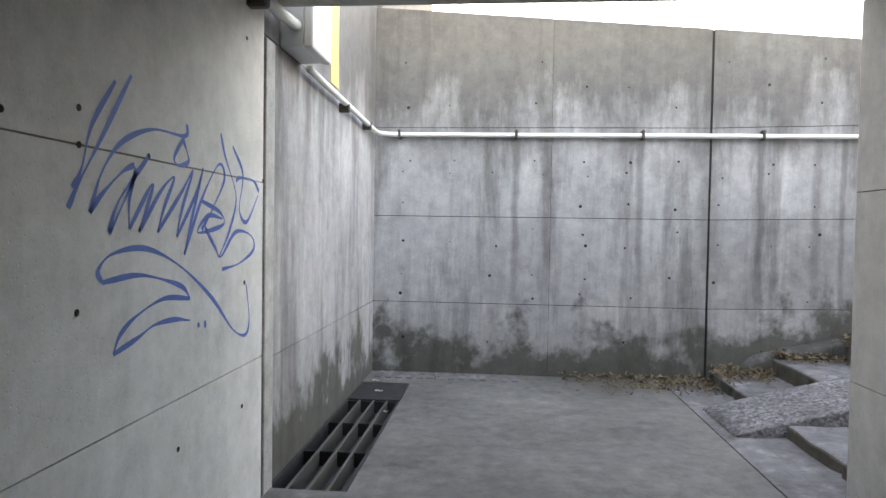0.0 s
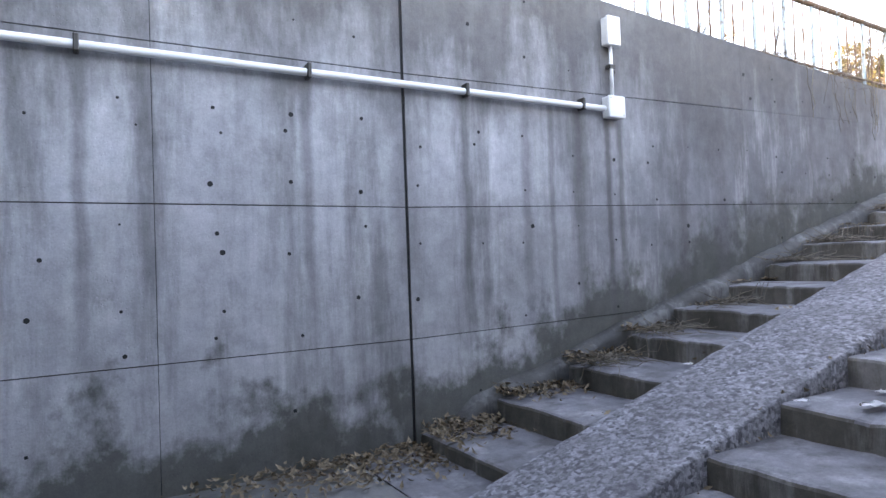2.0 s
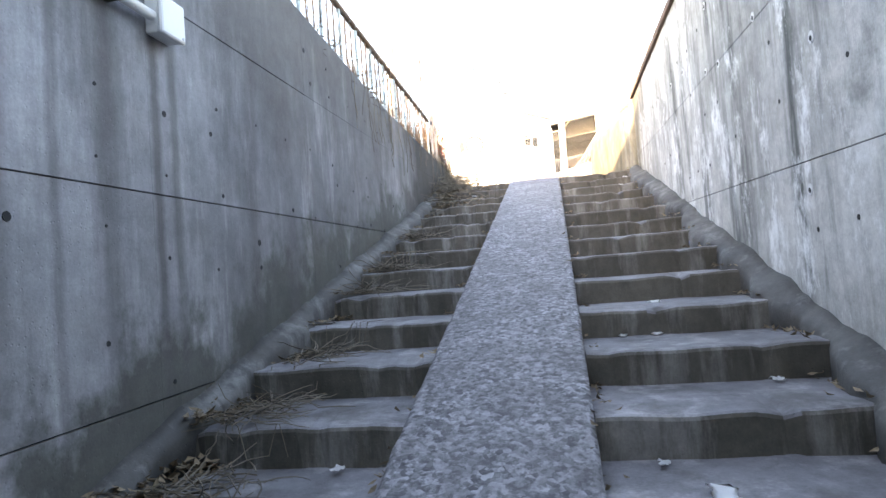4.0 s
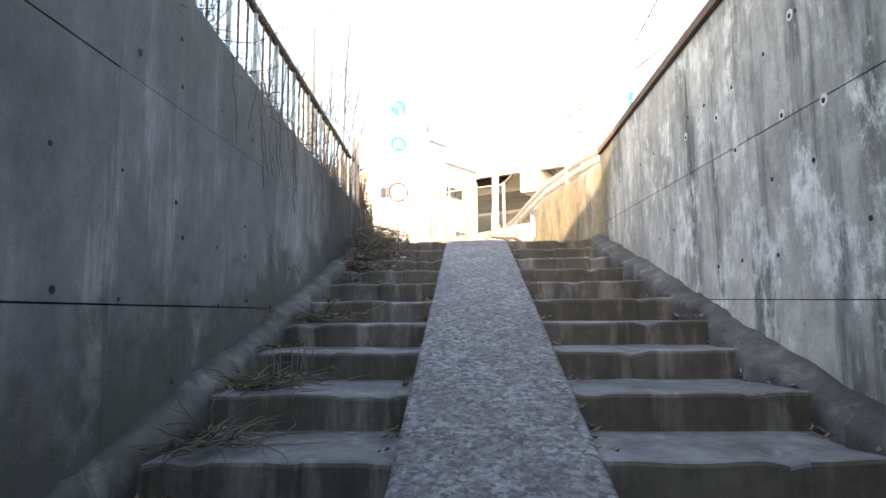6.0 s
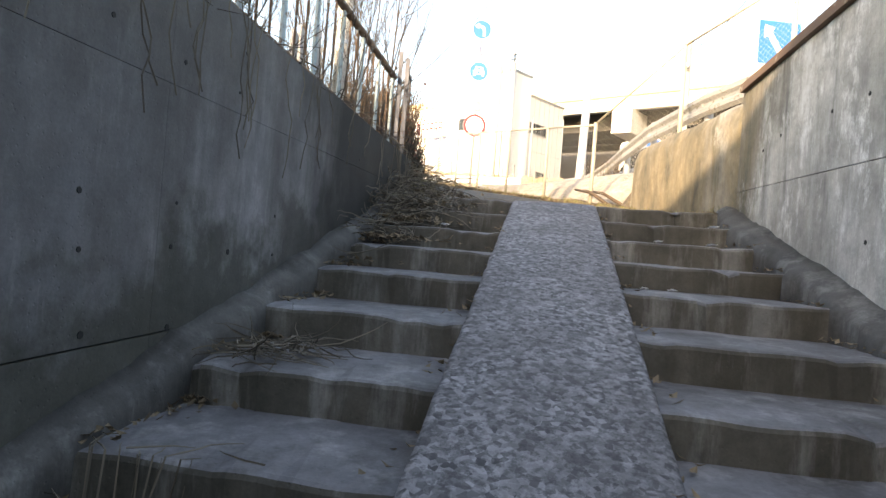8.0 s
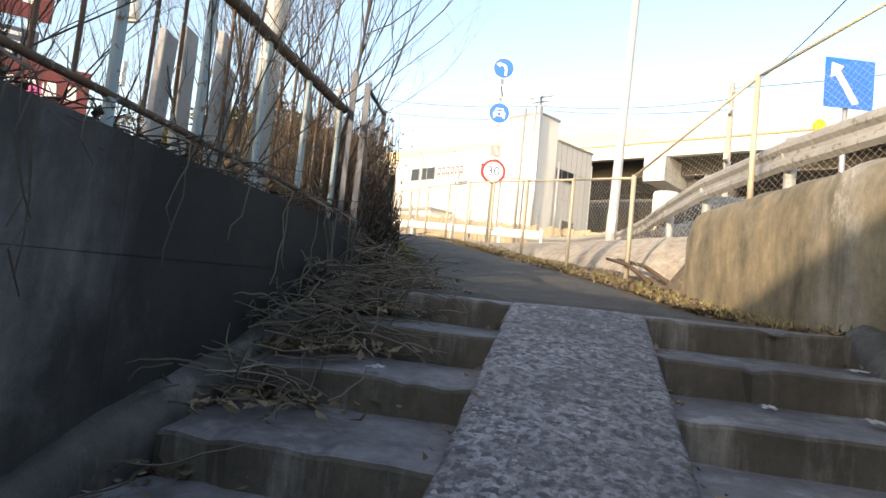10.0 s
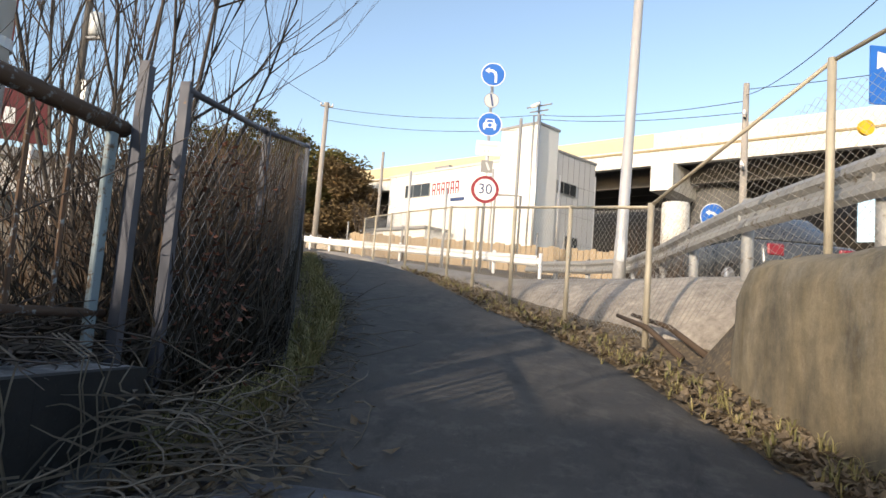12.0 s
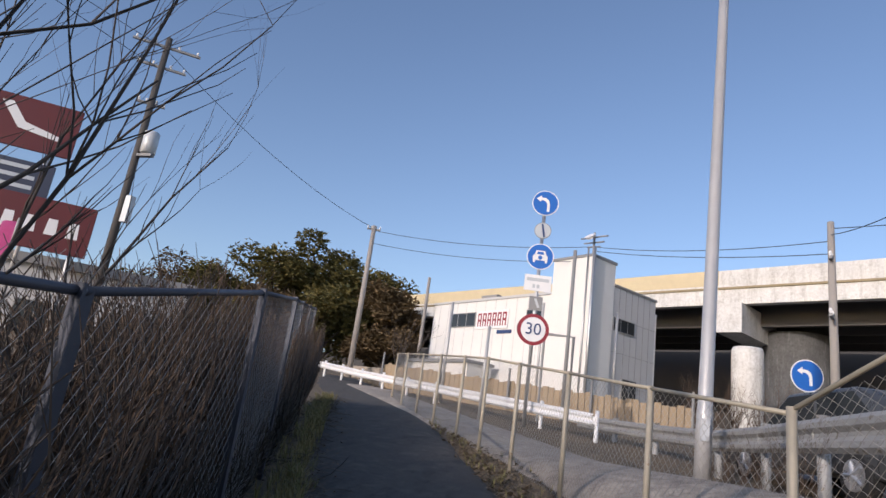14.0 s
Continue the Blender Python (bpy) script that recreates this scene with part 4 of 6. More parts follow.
for x, y, s in ((4.28, 5.07, 0.15), (4.1, 5.33, 0.09), (4.6, 5.2, 0.06), (5.87, 5.02, 0.1), (5.87, 5.2, 0.07), (6.0, 5.0, 0.12), (5.25, 4.6, 0.09), (4.62, 6.45, 0.07), (10.1, 5.25, 0.07), (10.15, 5.08, 0.09), (11.7, 4.5, 0.13), (11.25, 5.0, 0.1), (11.2, 4.62, 0.12), (10.9, 6.6, 0.1), (-0.3, 6.35, 0.07), (-0.4, 6.75, 0.08), (-0.12, 5.7, 0.04)):
    bm = bmesh.new()
    k = 7
    z = stair_z(x, y) + 0.008 if x > 0 else 0.006
    g = [[bm.verts.new((x + s * (i / k - 0.5), y + s * 0.5 * (j / 4 - 0.5) + 0.01 * math.sin(i), z + 0.006 + 0.012 * noise.noise((i * 0.9 + x, j * 0.8, s * 9)))) for j in range(5)] for i in range(k + 1)]
    for i in range(k):
        for j in range(4):
            bm.faces.new((g[i][j], g[i + 1][j], g[i + 1][j + 1], g[i][j + 1]))
    bmesh.ops.solidify(bm, geom=bm.faces[:], thickness=0.002)
    tagged(part("paper_scrap", bm, M_WHITE, None, "crumpled white paper scrap lying on the concrete", True), category="litter", group="litter on the steps")

# ---- rail on the north wall ----
RAIL_Y = 7.48
RAIL_TOP, RAIL_LOW = [(5.0, 4.12), (8.7, 3.985), (12.41, 3.855)], [(5.0, 3.42), (8.6, 3.275), (12.41, 3.175)]
railing = thing("railing", "rusty iron railing with flaking pale blue bars on the wall", "railing")
bm = bmesh.new()
tube(bm, [(x, RAIL_Y, z) for x, z in RAIL_TOP], 0.032, 10)
part("top_rail", bm, M_RUST, railing, "thick rusted round top rail", True)
bm = bmesh.new()
tube(bm, [(x, RAIL_Y, z) for x, z in RAIL_LOW], 0.016, 8)
part("bottom_rail", bm, M_RUST, railing, "thin rusted bottom rail", True)
for i in range(42):
    x = 12.35 - i * 0.175
    low, high = line_z(RAIL_LOW, x), line_z(RAIL_TOP, x)
    bm = bmesh.new()
    if i % 3 == 0:
        box(bm, x - 0.022, x + 0.022, RAIL_Y - 0.012, RAIL_Y + 0.012, line_z(N_TOP, x) - 0.01 if i % 6 == 0 else low - 0.015, high - 0.01)
        bevel(bm, 0.004)
        part("flat_bar", bm, M_PALEBLUE, railing, "pale blue flaking flat bar")
    else:
        tube(bm, [(x, RAIL_Y, low), (x + rnd.uniform(-0.01, 0.01), RAIL_Y, high - 0.01)], 0.009, 6)
        part("round_bar", bm, M_RUST, railing)

# pale boards and steel pole behind the rail
for x, y, w, h, lean in ((11.3, 8.1, 0.16, 0.98, 3), (11.62, 8.16, 0.18, 1.1, -2), (11.84, 8.1, 0.15, 1.2, 2), (12.02, 8.16, 0.2, 1.05, 1)):
    bm = bmesh.new()
    box(bm, -w / 2, w / 2, -0.02, 0.02, 0, h)
    bevel(bm, 0.005)
    ob = part("board", bm, plain("weathered white board", (0.36, 0.355, 0.36), 0.85, 0, 0.2, 5, (0.24, 0.22, 0.2), 0.57), None, "weathered whitish board propped upright behind the railing")
    ob.matrix_basis = pose(x, y, 2.94, 0, lean, 12)
    tagged(ob, category="board", group="boards behind the railing")
steel_pole = thing("steel_pole", "pale round steel pole rising behind the railing", "pole", at=(12.27, 8.0, 2.9))
bm = bmesh.new()
tube(bm, [(0, 0, 0), (0, 0, 7.5)], [0.075, 0.07], 18)
part("shaft", bm, plain("white-painted steel", (0.78, 0.77, 0.76), 0.5, 0, 0.06, 3, (0.5, 0.46, 0.42), 0.68), steel_pole, "", True)
bm = bmesh.new()
tube(bm, [(0, 0, 1.22), (0, 0, 1.26)], 0.082, 18)
part("band", bm, M_GALV, steel_pole, "steel band")


# ---- fences ----
def net(bm, a, b, za, zb, h, pitch=0.075, r=0.0022):
    """Diamond wire net between two posts; za and zb are the ground heights."""
    a, b = Vector((a[0], a[1], 0)), Vector((b[0], b[1], 0))
    L = (b - a).length
    u = (b - a) / L

    def at(s, z):
        return a + u * s + Vector((0, 0, za + (zb - za) * s / L + z))
    for way in (1, -1):
        s = -h
        while s < L + h:
            s0, z0, s1, z1 = s, 0.0, s + way * h, h
            lo, hi = (s0, s1) if way > 0 else (s1, s0)
            if hi > 0 and lo < L:
                def cut(v):
                    return z0 + (v - s0) * way
                sa, sb = max(0, lo), min(L, hi)
                tube(bm, [at(sa, cut(sa)), at(sb, cut(sb))], r, 3, False)
            s += pitch


def fence(name, label, posts, height, post_mat, rail_mat, post_w, group, net_pitch, bare_first=0):
    t = thing(name, label, "fence", group)
    tops = []
    for i, (x, y, z, *h) in enumerate(posts):
        hh = h[0] if h else height
        bm = bmesh.new()
        if post_w > 0.05:
            box(bm, x - post_w / 2, x + post_w / 2, y - 0.006, y + 0.006, z - 0.15, z + hh)
            box(bm, x - post_w / 2, x - post_w / 2 + 0.012, y - post_w / 2, y - 0.006, z - 0.15, z + hh)
        else:
            tube(bm, [(x, y, z - 0.2), (x + rnd.uniform(-0.015, 0.015), y, z + hh)], post_w, 8)
        part("post", bm, post_mat, t, "", post_w < 0.05)
        tops.append(Vector((x, y, z + hh - 0.02)))
    for i, (p, q) in enumerate(zip(tops, tops[1:])):
        if i < bare_first:
            continue
        bm = bmesh.new()
        tube(bm, [p, q], 0.016, 8)
        part("rail", bm, rail_mat, t, "", True)
        bm = bmesh.new()
        net(bm, posts[i][:2], posts[i + 1][:2], posts[i][2] + 0.05, posts[i + 1][2] + 0.05, height - 0.08, net_pitch, 0.0016 if post_mat is M_FENCE else 0.0012)
        part("netting", bm, M_NET if post_mat is M_FENCE else M_TRIM, t, "diamond wire netting")
    return t


F = [(16.4, 5.22), (17.6, 5.96), (18.95, 6.73), (20.15, 7.45), (21.25, 8.1), (22.4, 8.75), (23.7, 9.55), (25.2, 10.4), (27.0, 11.4), (29.2, 12.5)]
fence("net_fence", "low cream-painted pipe fence with diamond netting beside the path", [(x, y, path_z(x, y)) for x, y in F], 1.28, M_FENCE, M_FENCE, 0.026, "fences beside the path", 0.07)
W = [(16.4, 5.22, path_z(16.4, 5.22)), (15.1, 4.2, 3.72, 1.48), (13.75, 3.3, 3.8, 1.75), (12.4, 2.4, 3.85, 2.1)]
fence("net_fence", "pipe fence with diamond netting climbing over the old wall", W, 1.3, M_FENCE, M_FENCE, 0.03, "fences beside the path", 0.07)
Lf = [(12.44, 7.44, 2.72, 1.4), (12.66, 7.42, 2.74, 1.38), (13.75, 7.64, 2.87, 1.38), (15.6, 8.25, 3.15, 1.5), (17.6, 9.2, 3.5, 1.5), (19.4, 10.15, 3.8, 1.5), (21.3, 11.1, 4.1, 1.5), (23.5, 12.2, 4.45, 1.5)]
fence("angle_post_fence", "dull grey angle-post fence overgrown with bare twigs", Lf, 1.5, M_POST, M_POST, 0.075, "fences beside the path", 0.09, 1)


# ---- bare shrubs ----
def grow(bm, p, d, length, r, level, g, sides=4, spread=0.6, lift=0.12):
    pts, radii = [Vector(p)], [r]
    n = 4
    for k in range(n):
        d = (d + Vector((g.gauss(0, 0.11), g.gauss(0, 0.11), g.gauss(0, 0.06) + lift * 0.3))).normalized()
        pts.append(pts[-1] + d * length / n)
        radii.append(r * (1 - 0.62 * (k + 1) / n))
    tube(bm, pts, radii, sides if r > 0.008 else 3, False)
    if level > 0:
        for _ in range(g.randint(3, 5)):
            k = g.randint(1, n)
            nd = (d + Vector((g.gauss(0, spread), g.gauss(0, spread), g.gauss(0.05, spread * 0.5)))).normalized()
            grow(bm, pts[k], nd, length * g.uniform(0.4, 0.7), radii[k] * 0.72, level - 1, g, sides, spread, lift)


def shrub(label, at, stems, height, r, seed, lean=(0, 0), spread=0.32, level=2, mat=None, group="bare shrubs"):
    g = random.Random(seed)
    t = thing("bare_shrub", label, "shrub", group, at=at)
    for _ in range(stems):
        bm = bmesh.new()
        d = Vector((g.gauss(lean[0], spread), g.gauss(lean[1], spread), 1)).normalized()
        base = Vector((g.gauss(0, 0.09), g.gauss(0, 0.09), -0.05))
        pts, radii = [base], [r * g.uniform(0.6, 1)]
        h = height * g.uniform(0.55, 1.05)
        for k in range(6):
            d = (d + Vector((g.gauss(0, 0.09), g.gauss(0, 0.09), 0.05))).normalized()
            pts.append(pts[-1] + d * h / 6)
            radii.append(radii[0] * (1 - 0.82 * (k + 1) / 6))
        tube(bm, pts, radii, 5, False)
        for k in range(2, 7):
            for _ in range(g.randint(1, 2 if level > 2 else 3)):
                nd = (d + Vector((g.gauss(0, 0.42), g.gauss(0, 0.42), g.gauss(0.15, 0.15)))).normalized()
                grow(bm, pts[k], nd, h * g.uniform(0.16, 0.36), radii[k] * 0.68, level - 1, g, 4, 0.36, 0.3)
        part("stem", bm, mat or M_TWIG, t, "", True)
    return t


shrub("tall bare multi-stemmed shrub with fanning grey branches", (12.95, 7.95, 2.9), 7, 4.2, 0.018, 3, (0.05, 0.02), 0.17, 2)
shrub("tall bare shrub leaning over the fence", (13.4, 8.6, 3.0), 4, 4.3, 0.017, 8, (-0.02, 0.04), 0.22, 2)
shrub("bare sapling with long arching branches", (14.2, 9.0, 3.05), 3, 4.6, 0.018, 15, (0.1, 0.0), 0.14, 2)
for i in range(11):
    x = 6.3 + i * 0.58
    shrub("thicket of thin bare stems growing through the railing", (x, 7.85 + 0.35 * math.sin(i * 2.1), 3.0), 8, 1.45 + 0.5 * math.sin(i * 1.3) ** 2 + (0.9 if i > 7 else 0), 0.0065, 40 + i, (0.05, -0.06), 0.42, 2)
for i in range(15):
    shrub("leafless undergrowth behind the railing", (4.8 + i * 0.58, 8.9 + 0.55 * math.sin(i * 3), 2.95), 9, 1.6, 0.0075, 70 + i, (0, 0), 0.38, 2)

# hedge of dead twigs behind the fence
g = random.Random(90)
hedge = thing("twig_hedge", "dense reddish-brown hedge of bare twigs along the fence", "hedge")
for name, n, mat, h0 in (("inner_twig_mass", 6500, M_TWIG, 1.3), ("outer_twig_mass", 4500, M_TWIG_RED, 1.45)):
    bm = bmesh.new()
    for _ in range(n):
        x = g.uniform(12.9, 23.5)
        line = 7.75 + max(0, x - 13.6) * 0.455
        y = line - 0.14 + abs(g.gauss(0.0, 0.55)) - 0.14 * g.random()
        z = path_z(x, min(y, 9.5)) + 0.05
        hh = h0 * g.uniform(0.45, 1.15) * (1.0 + 0.15 * math.sin(x * 1.7))
        start = g.uniform(0, 0.45) * hh
        d = Vector((g.gauss(0, 0.33), g.gauss(0, 0.3), 1)).normalized()
        pts = [Vector((x, y, z + start))]
        for k in range(3):
            d = (d + Vector((g.gauss(0, 0.3), g.gauss(0, 0.3), g.gauss(0, 0.12)))).normalized()
            q = pts[-1] + d * (hh - start) / 3
            pts.append(Vector((q.x, max(q.y, 7.4 + max(0, q.x - 13.6) * 0.455), q.z)))
        tube(bm, pts, [0.006, 0.005, 0.004, 0.002], 3, False)
    part(name, bm, mat, hedge, kind="stuff")
bm = bmesh.new()
for _ in range(5200):
    x = g.uniform(12.5, 20.0) if g.random() < 0.75 else g.uniform(12.5, 15.0)
    y = 7.42 + max(0, x - 13.6) * 0.455 + abs(g.gauss(0.0, 0.35))
    hh = g.uniform(0.15, 0.75)
    p0 = Vector((x, y, path_z(x, min(y, 9.5))))
    p1 = p0 + Vector((g.gauss(0, 0.16), g.gauss(0, 0.16), hh * 0.6))
    p2 = p1 + Vector((g.gauss(0, 0.16), g.gauss(0, 0.12), hh * g.uniform(0.0, 0.5)))
    for q in (p1, p2):
        q.y = max(q.y, 7.32 + max(0, q.x - 13.6) * 0.455)
    tube(bm, [p0, p1, p2], [0.006, 0.005, 0.002], 3, False)
part("undergrowth", bm, twiggy("rotten stalk", (0.025, 0.022, 0.018), (0.085, 0.07, 0.05)), hedge, "dark tangled stalks at the hedge foot", kind="stuff")
bm = bmesh.new()
for _ in range(1500):
    x = g.uniform(12.9, 23)
    y = 7.85 + max(0, x - 13.6) * 0.455 + abs(g.gauss(0.15, 0.4))
    leaf(bm, (x, y, path_z(x, y) + g.uniform(0.1, 1.25)), g.uniform(0.025, 0.05), g)
part("dead_leaves", bm, M_LEAF_DRY, hedge, "clinging dead leaves", kind="stuff")
bm = bmesh.new()
for _ in range(260):
    leaf(bm, (g.gauss(12.85, 0.13), g.gauss(7.35, 0.12), g.uniform(2.9, 3.9)), 0.045, g)
tagged(part("russet_leaves", bm, twiggy("russet leaf", (0.12, 0.045, 0.032), (0.2, 0.085, 0.05)), None, "clump of russet leaves at the end of the wall", kind="stuff"), category="leaves")


# ---- verges ----
def tufts(name, label, n, where, h, seed):
    r = random.Random(seed)
    bm = bmesh.new()
    for _ in range(n):
        x, y = where(r)
        z = ground_z(x, y) - 0.02
        for _ in range(6):
            a = r.uniform(0, 6.3)
            d = Vector((math.cos(a), math.sin(a), 0))
            hh, lean = h * r.uniform(0.5, 1.2), r.uniform(0.2, 0.9)
            s = Vector((-d.y, d.x, 0)) * 0.004
            p = Vector((x, y, z))
            q = p + d * hh * lean * 0.4 + Vector((0, 0, hh * 0.7))
            e = p + d * hh * lean + Vector((0, 0, hh * 0.85))
            v = [bm.verts.new(c) for c in (p - s, p + s, q + s * 0.8, q - s * 0.8, e)]
            bm.faces.new(v[:4])
            bm.faces.new((v[3], v[2], v[4]))
    tagged(part(name, bm, M_GRASS, None, label, kind="stuff"), category="grass")


def right_verge(r):
    f = r.random() ** 1.3
    p = along(PATH_R, f)
    return p[0] + r.gauss(0, 0.16), p[1] - abs(r.gauss(0.1, 0.28))


def left_verge(r):
    p = along(PATH_L, r.random() * 0.75)
    return p[0] + r.gauss(0, 0.1), p[1] + abs(r.gauss(0.02, 0.16))


def verge_leaves(r):
    x, y = right_verge(r)
    return x, y, ground_z(x, y) - 0.01


def left_leaves(r):
    x, y = left_verge(r)
    y -= abs(r.gauss(0, 0.16))
    return x, y, path_z(x, y) + 0.005


tufts("withered_grass", "withered yellow grass along the path edge", 380, right_verge, 0.11, 31)
tufts("withered_grass", "withered grass under the hedge", 900, left_verge, 0.2, 32)
litter("leaf_litter", "sunlit drift of brown leaves beside the path", 5200, verge_leaves, 0.085, M_LEAF_DRY, 33)
litter("leaf_litter", "dead leaves scattered along the hedge foot", 900, left_leaves, 0.06, M_LEAF_DRY, 34)
vines("dry_stalks", "broken dry stalks lying along the hedge foot", 420, lambda r: (lambda q: (q[0], q[1] - abs(r.gauss(0, 0.12)), path_z(*q) + 0.03))(left_verge(r)), 0.5, M_DRY, 35, 0.004, path_z, "stalks")
for a, b in (((15.75, 5.0), (16.7, 5.45)), ((15.9, 4.75), (16.9, 5.3))):
    bm = bmesh.new()
    tube(bm, [(a[0], a[1], ground_z(*a) + 0.04), ((a[0] + b[0]) / 2, (a[1] + b[1]) / 2, ground_z(*b) + 0.13), (b[0], b[1], ground_z(*b) + 0.22)], [0.03, 0.026, 0.018], 7)
    tagged(part("fallen_branch", bm, M_TWIG_RED, None, "fallen brown branch lying in the leaf litter", True), category="branch")


# ---- guard rails ----
def guard_rail(label, pts, high, post_every, mat, beam_h=0.31, white=False):
    t = thing("guard_rail", label, "guard rail", "guard rails")
    pts = [Vector(p) for p in pts]
    prof = [(0.0, -0.5), (0.045, -0.36), (0.045, -0.2), (0.0, -0.06), (0.0, 0.06), (0.045, 0.2), (0.045, 0.36), (0.0, 0.5)]
    for p, q in zip(pts, pts[1:]):
        u = (q - p).normalized()
        side = Vector((-u.y, u.x, 0)).normalized()
        bm = bmesh.new()
        rows_ = []
        for e in (p, q):
            rows_.append([bm.verts.new(e + side * o + Vector((0, 0, high + h * beam_h))) for o, h in prof] + [bm.verts.new(e + side * (o - 0.004) + Vector((0, 0, high + h * beam_h))) for o, h in reversed(prof)])
        n = len(rows_[0])
        for k in range(n):
            bm.faces.new((rows_[0][k], rows_[1][k], rows_[1][(k + 1) % n], rows_[0][(k + 1) % n]))
        bm.faces.new(rows_[0])
        bm.faces.new(rows_[1][::-1])
        part("beam", bm, mat, t)
        n = max(1, round((q - p).length / post_every))
        for k in range(n):
            c = p + (q - p) * k / n - side * 0.09
            bm = bmesh.new()
            tube(bm, [c + Vector((0, 0, -0.45)), c + Vector((0, 0, high + 0.2))], 0.06 if not white else 0.045, 12)
            post = part("post", bm, mat, t, "", True)
            bm = bmesh.new()
            box(bm, -0.03, 0.03, -0.05, 0.05, -0.08, 0.08, Matrix.Translation(c + side * 0.05 + Vector((0, 0, high))))
            part("bracket", bm, mat, post)
    return t


def at_ground(x, y):
    return (x, y, ground_z(x, y))


guard_rail("dull galvanised corrugated guard rail along the road", [(x, y, ROAD_Z + 0.05 * max(0, x - 24)) for x, y in ((13.5, 3.35), (15.2, 3.9), (17.2, 4.3), (19.2, 4.48), (21.2, 4.62), (23.4, 4.9), (26, 5.75), (29, 7.4))], 0.58, 2.0, M_RAIL)
guard_rail("white-painted guard rail at the bend of the road", [at_ground(26.3, 6.9), at_ground(27.7, 8.25), at_ground(31, 11.9), at_ground(34.5, 15.9), at_ground(38, 20.0)], 0.42, 2.0, M_WHITE, 0.26, True)


# ---- sign post ----
def arrow_left(bm, m, s):
    flat(bm, m, [(s * a, s * b) for a, b in ((0.30, 0.05), (0.62, 0.27), (0.28, 0.52), (0.29, 0.38), (0.0, 0.36), (-0.22, 0.2), (-0.3, -0.05), (-0.3, -0.6), (-0.12, -0.6), (-0.12, -0.1), (-0.05, 0.06), (0.08, 0.16), (0.29, 0.18))])


def sign_disc(parent, m, r, rim, face, label):
    bm = bmesh.new()
    disc(bm, m, r, 0.012, 40)
    plate = part("sign_plate", bm, rim, parent, label)
    bm = bmesh.new()
    disc(bm, m @ Matrix.Translation((-0.004, 0, 0)), r * 0.93 if face is not M_WHITE else r * 0.78, 0.004, 40)
    part("sign_face", bm, face, plate)
    return plate


sx, sy = 27.55, 8.54
sz = path_z(sx, sy)
sign_post = thing("sign_post", "tall grey post carrying blue and red round traffic signs", "traffic sign", at=(sx, sy, sz), turn=14)
bm = bmesh.new()
tube(bm, [(0, 0, -0.2), (0, 0, 5.45)], 0.045, 12)
part("pole", bm, M_GALV, sign_post, "", True)


def up(z):
    return Matrix.Translation((-0.06, 0, z - 0.14 - sz))


p = sign_disc(sign_post, up(9.98), 0.335, M_WHITE, M_BLUE, "round blue sign with a white bent arrow")
bm = bmesh.new()
arrow_left(bm, up(9.98) @ Matrix.Translation((-0.005, 0, 0)), 0.38)
part("arrow", bm, M_WHITE, p, "white arrow bending left")
p = sign_disc(sign_post, up(9.24), 0.21, M_TRIM, M_GREYPLATE, "small grey round sign with a dark slash")
bm = bmesh.new()
flat(bm, up(9.24) @ Matrix.Translation((-0.009, 0, 0)), [(-0.07, -0.16), (-0.02, -0.17), (0.05, 0.17), (0.0, 0.18)])
part("slash", bm, M_NAVY, p, "dark slash")
p = sign_disc(sign_post, up(8.56), 0.335, M_WHITE, M_BLUE, "round blue sign with a white car seen head-on")
bm = bmesh.new()
car_m = up(8.56) @ Matrix.Translation((-0.009, 0, 0))
flat(bm, car_m, [(-0.17, -0.16), (-0.12, -0.16), (-0.12, -0.1), (0.12, -0.1), (0.12, -0.16), (0.17, -0.16), (0.19, 0.0), (0.14, 0.05), (0.11, 0.15), (-0.11, 0.15), (-0.14, 0.05), (-0.19, 0.0)])
part("car_symbol", bm, M_WHITE, p, "white car shape")
bm = bmesh.new()
flat(bm, car_m @ Matrix.Translation((-0.005, 0, 0)), [(-0.09, 0.05), (0.09, 0.05), (0.07, 0.12), (-0.07, 0.12)])
disc(bm, car_m @ Matrix.Translation((-0.008, 0, -0.03)), 0.055, 0.003, 16)
part("car_windows", bm, M_BLUE, p)
bm = bmesh.new()
box(bm, -0.07, -0.055, -0.33, 0.33, 7.54 - sz, 7.94 - sz)
p = part("text_plate", bm, M_WHITE, sign_post, "white supplementary plate with faded text")
bm = bmesh.new()
box(bm, -0.074, -0.07, -0.27, 0.27, 7.78 - sz, 7.86 - sz)
box(bm, -0.074, -0.07, -0.05, 0.02, 7.61 - sz, 7.7 - sz)
box(bm, -0.074, -0.07, 0.06, 0.12, 7.61 - sz, 7.7 - sz)
part("text_bars", bm, M_GREYPLATE, p)
bm = bmesh.new()
box(bm, -0.07, -0.055, -0.16, 0.16, 7.06 - sz, 7.4 - sz)
p = part("small_plate", bm, M_TRIM, sign_post, "small dark square plate")
bm = bmesh.new()
flat(bm, up(7.38) @ Matrix.Translation((-0.012, 0, 0)), [(-0.1, -0.1), (0.0, 0.12), (0.05, 0.1), (-0.04, -0.12)])
part("plate_mark", bm, M_GREYPLATE, p)
p = sign_disc(sign_post, up(6.73), 0.38, M_RED, M_WHITE, "round speed limit sign with red rim")
fc = bpy.data.curves.new("digits", "FONT")
fc.body, fc.size, fc.extrude, fc.align_x, fc.align_y = "30", 0.4, 0.004, "CENTER", "CENTER"
fo = bpy.data.objects.new("digits", fc)
me = bpy.data.meshes.new_from_object(fo)
bpy.data.objects.remove(fo)
me.materials.append(M_NAVY)
digits = new("digits", me)
digits.parent = p
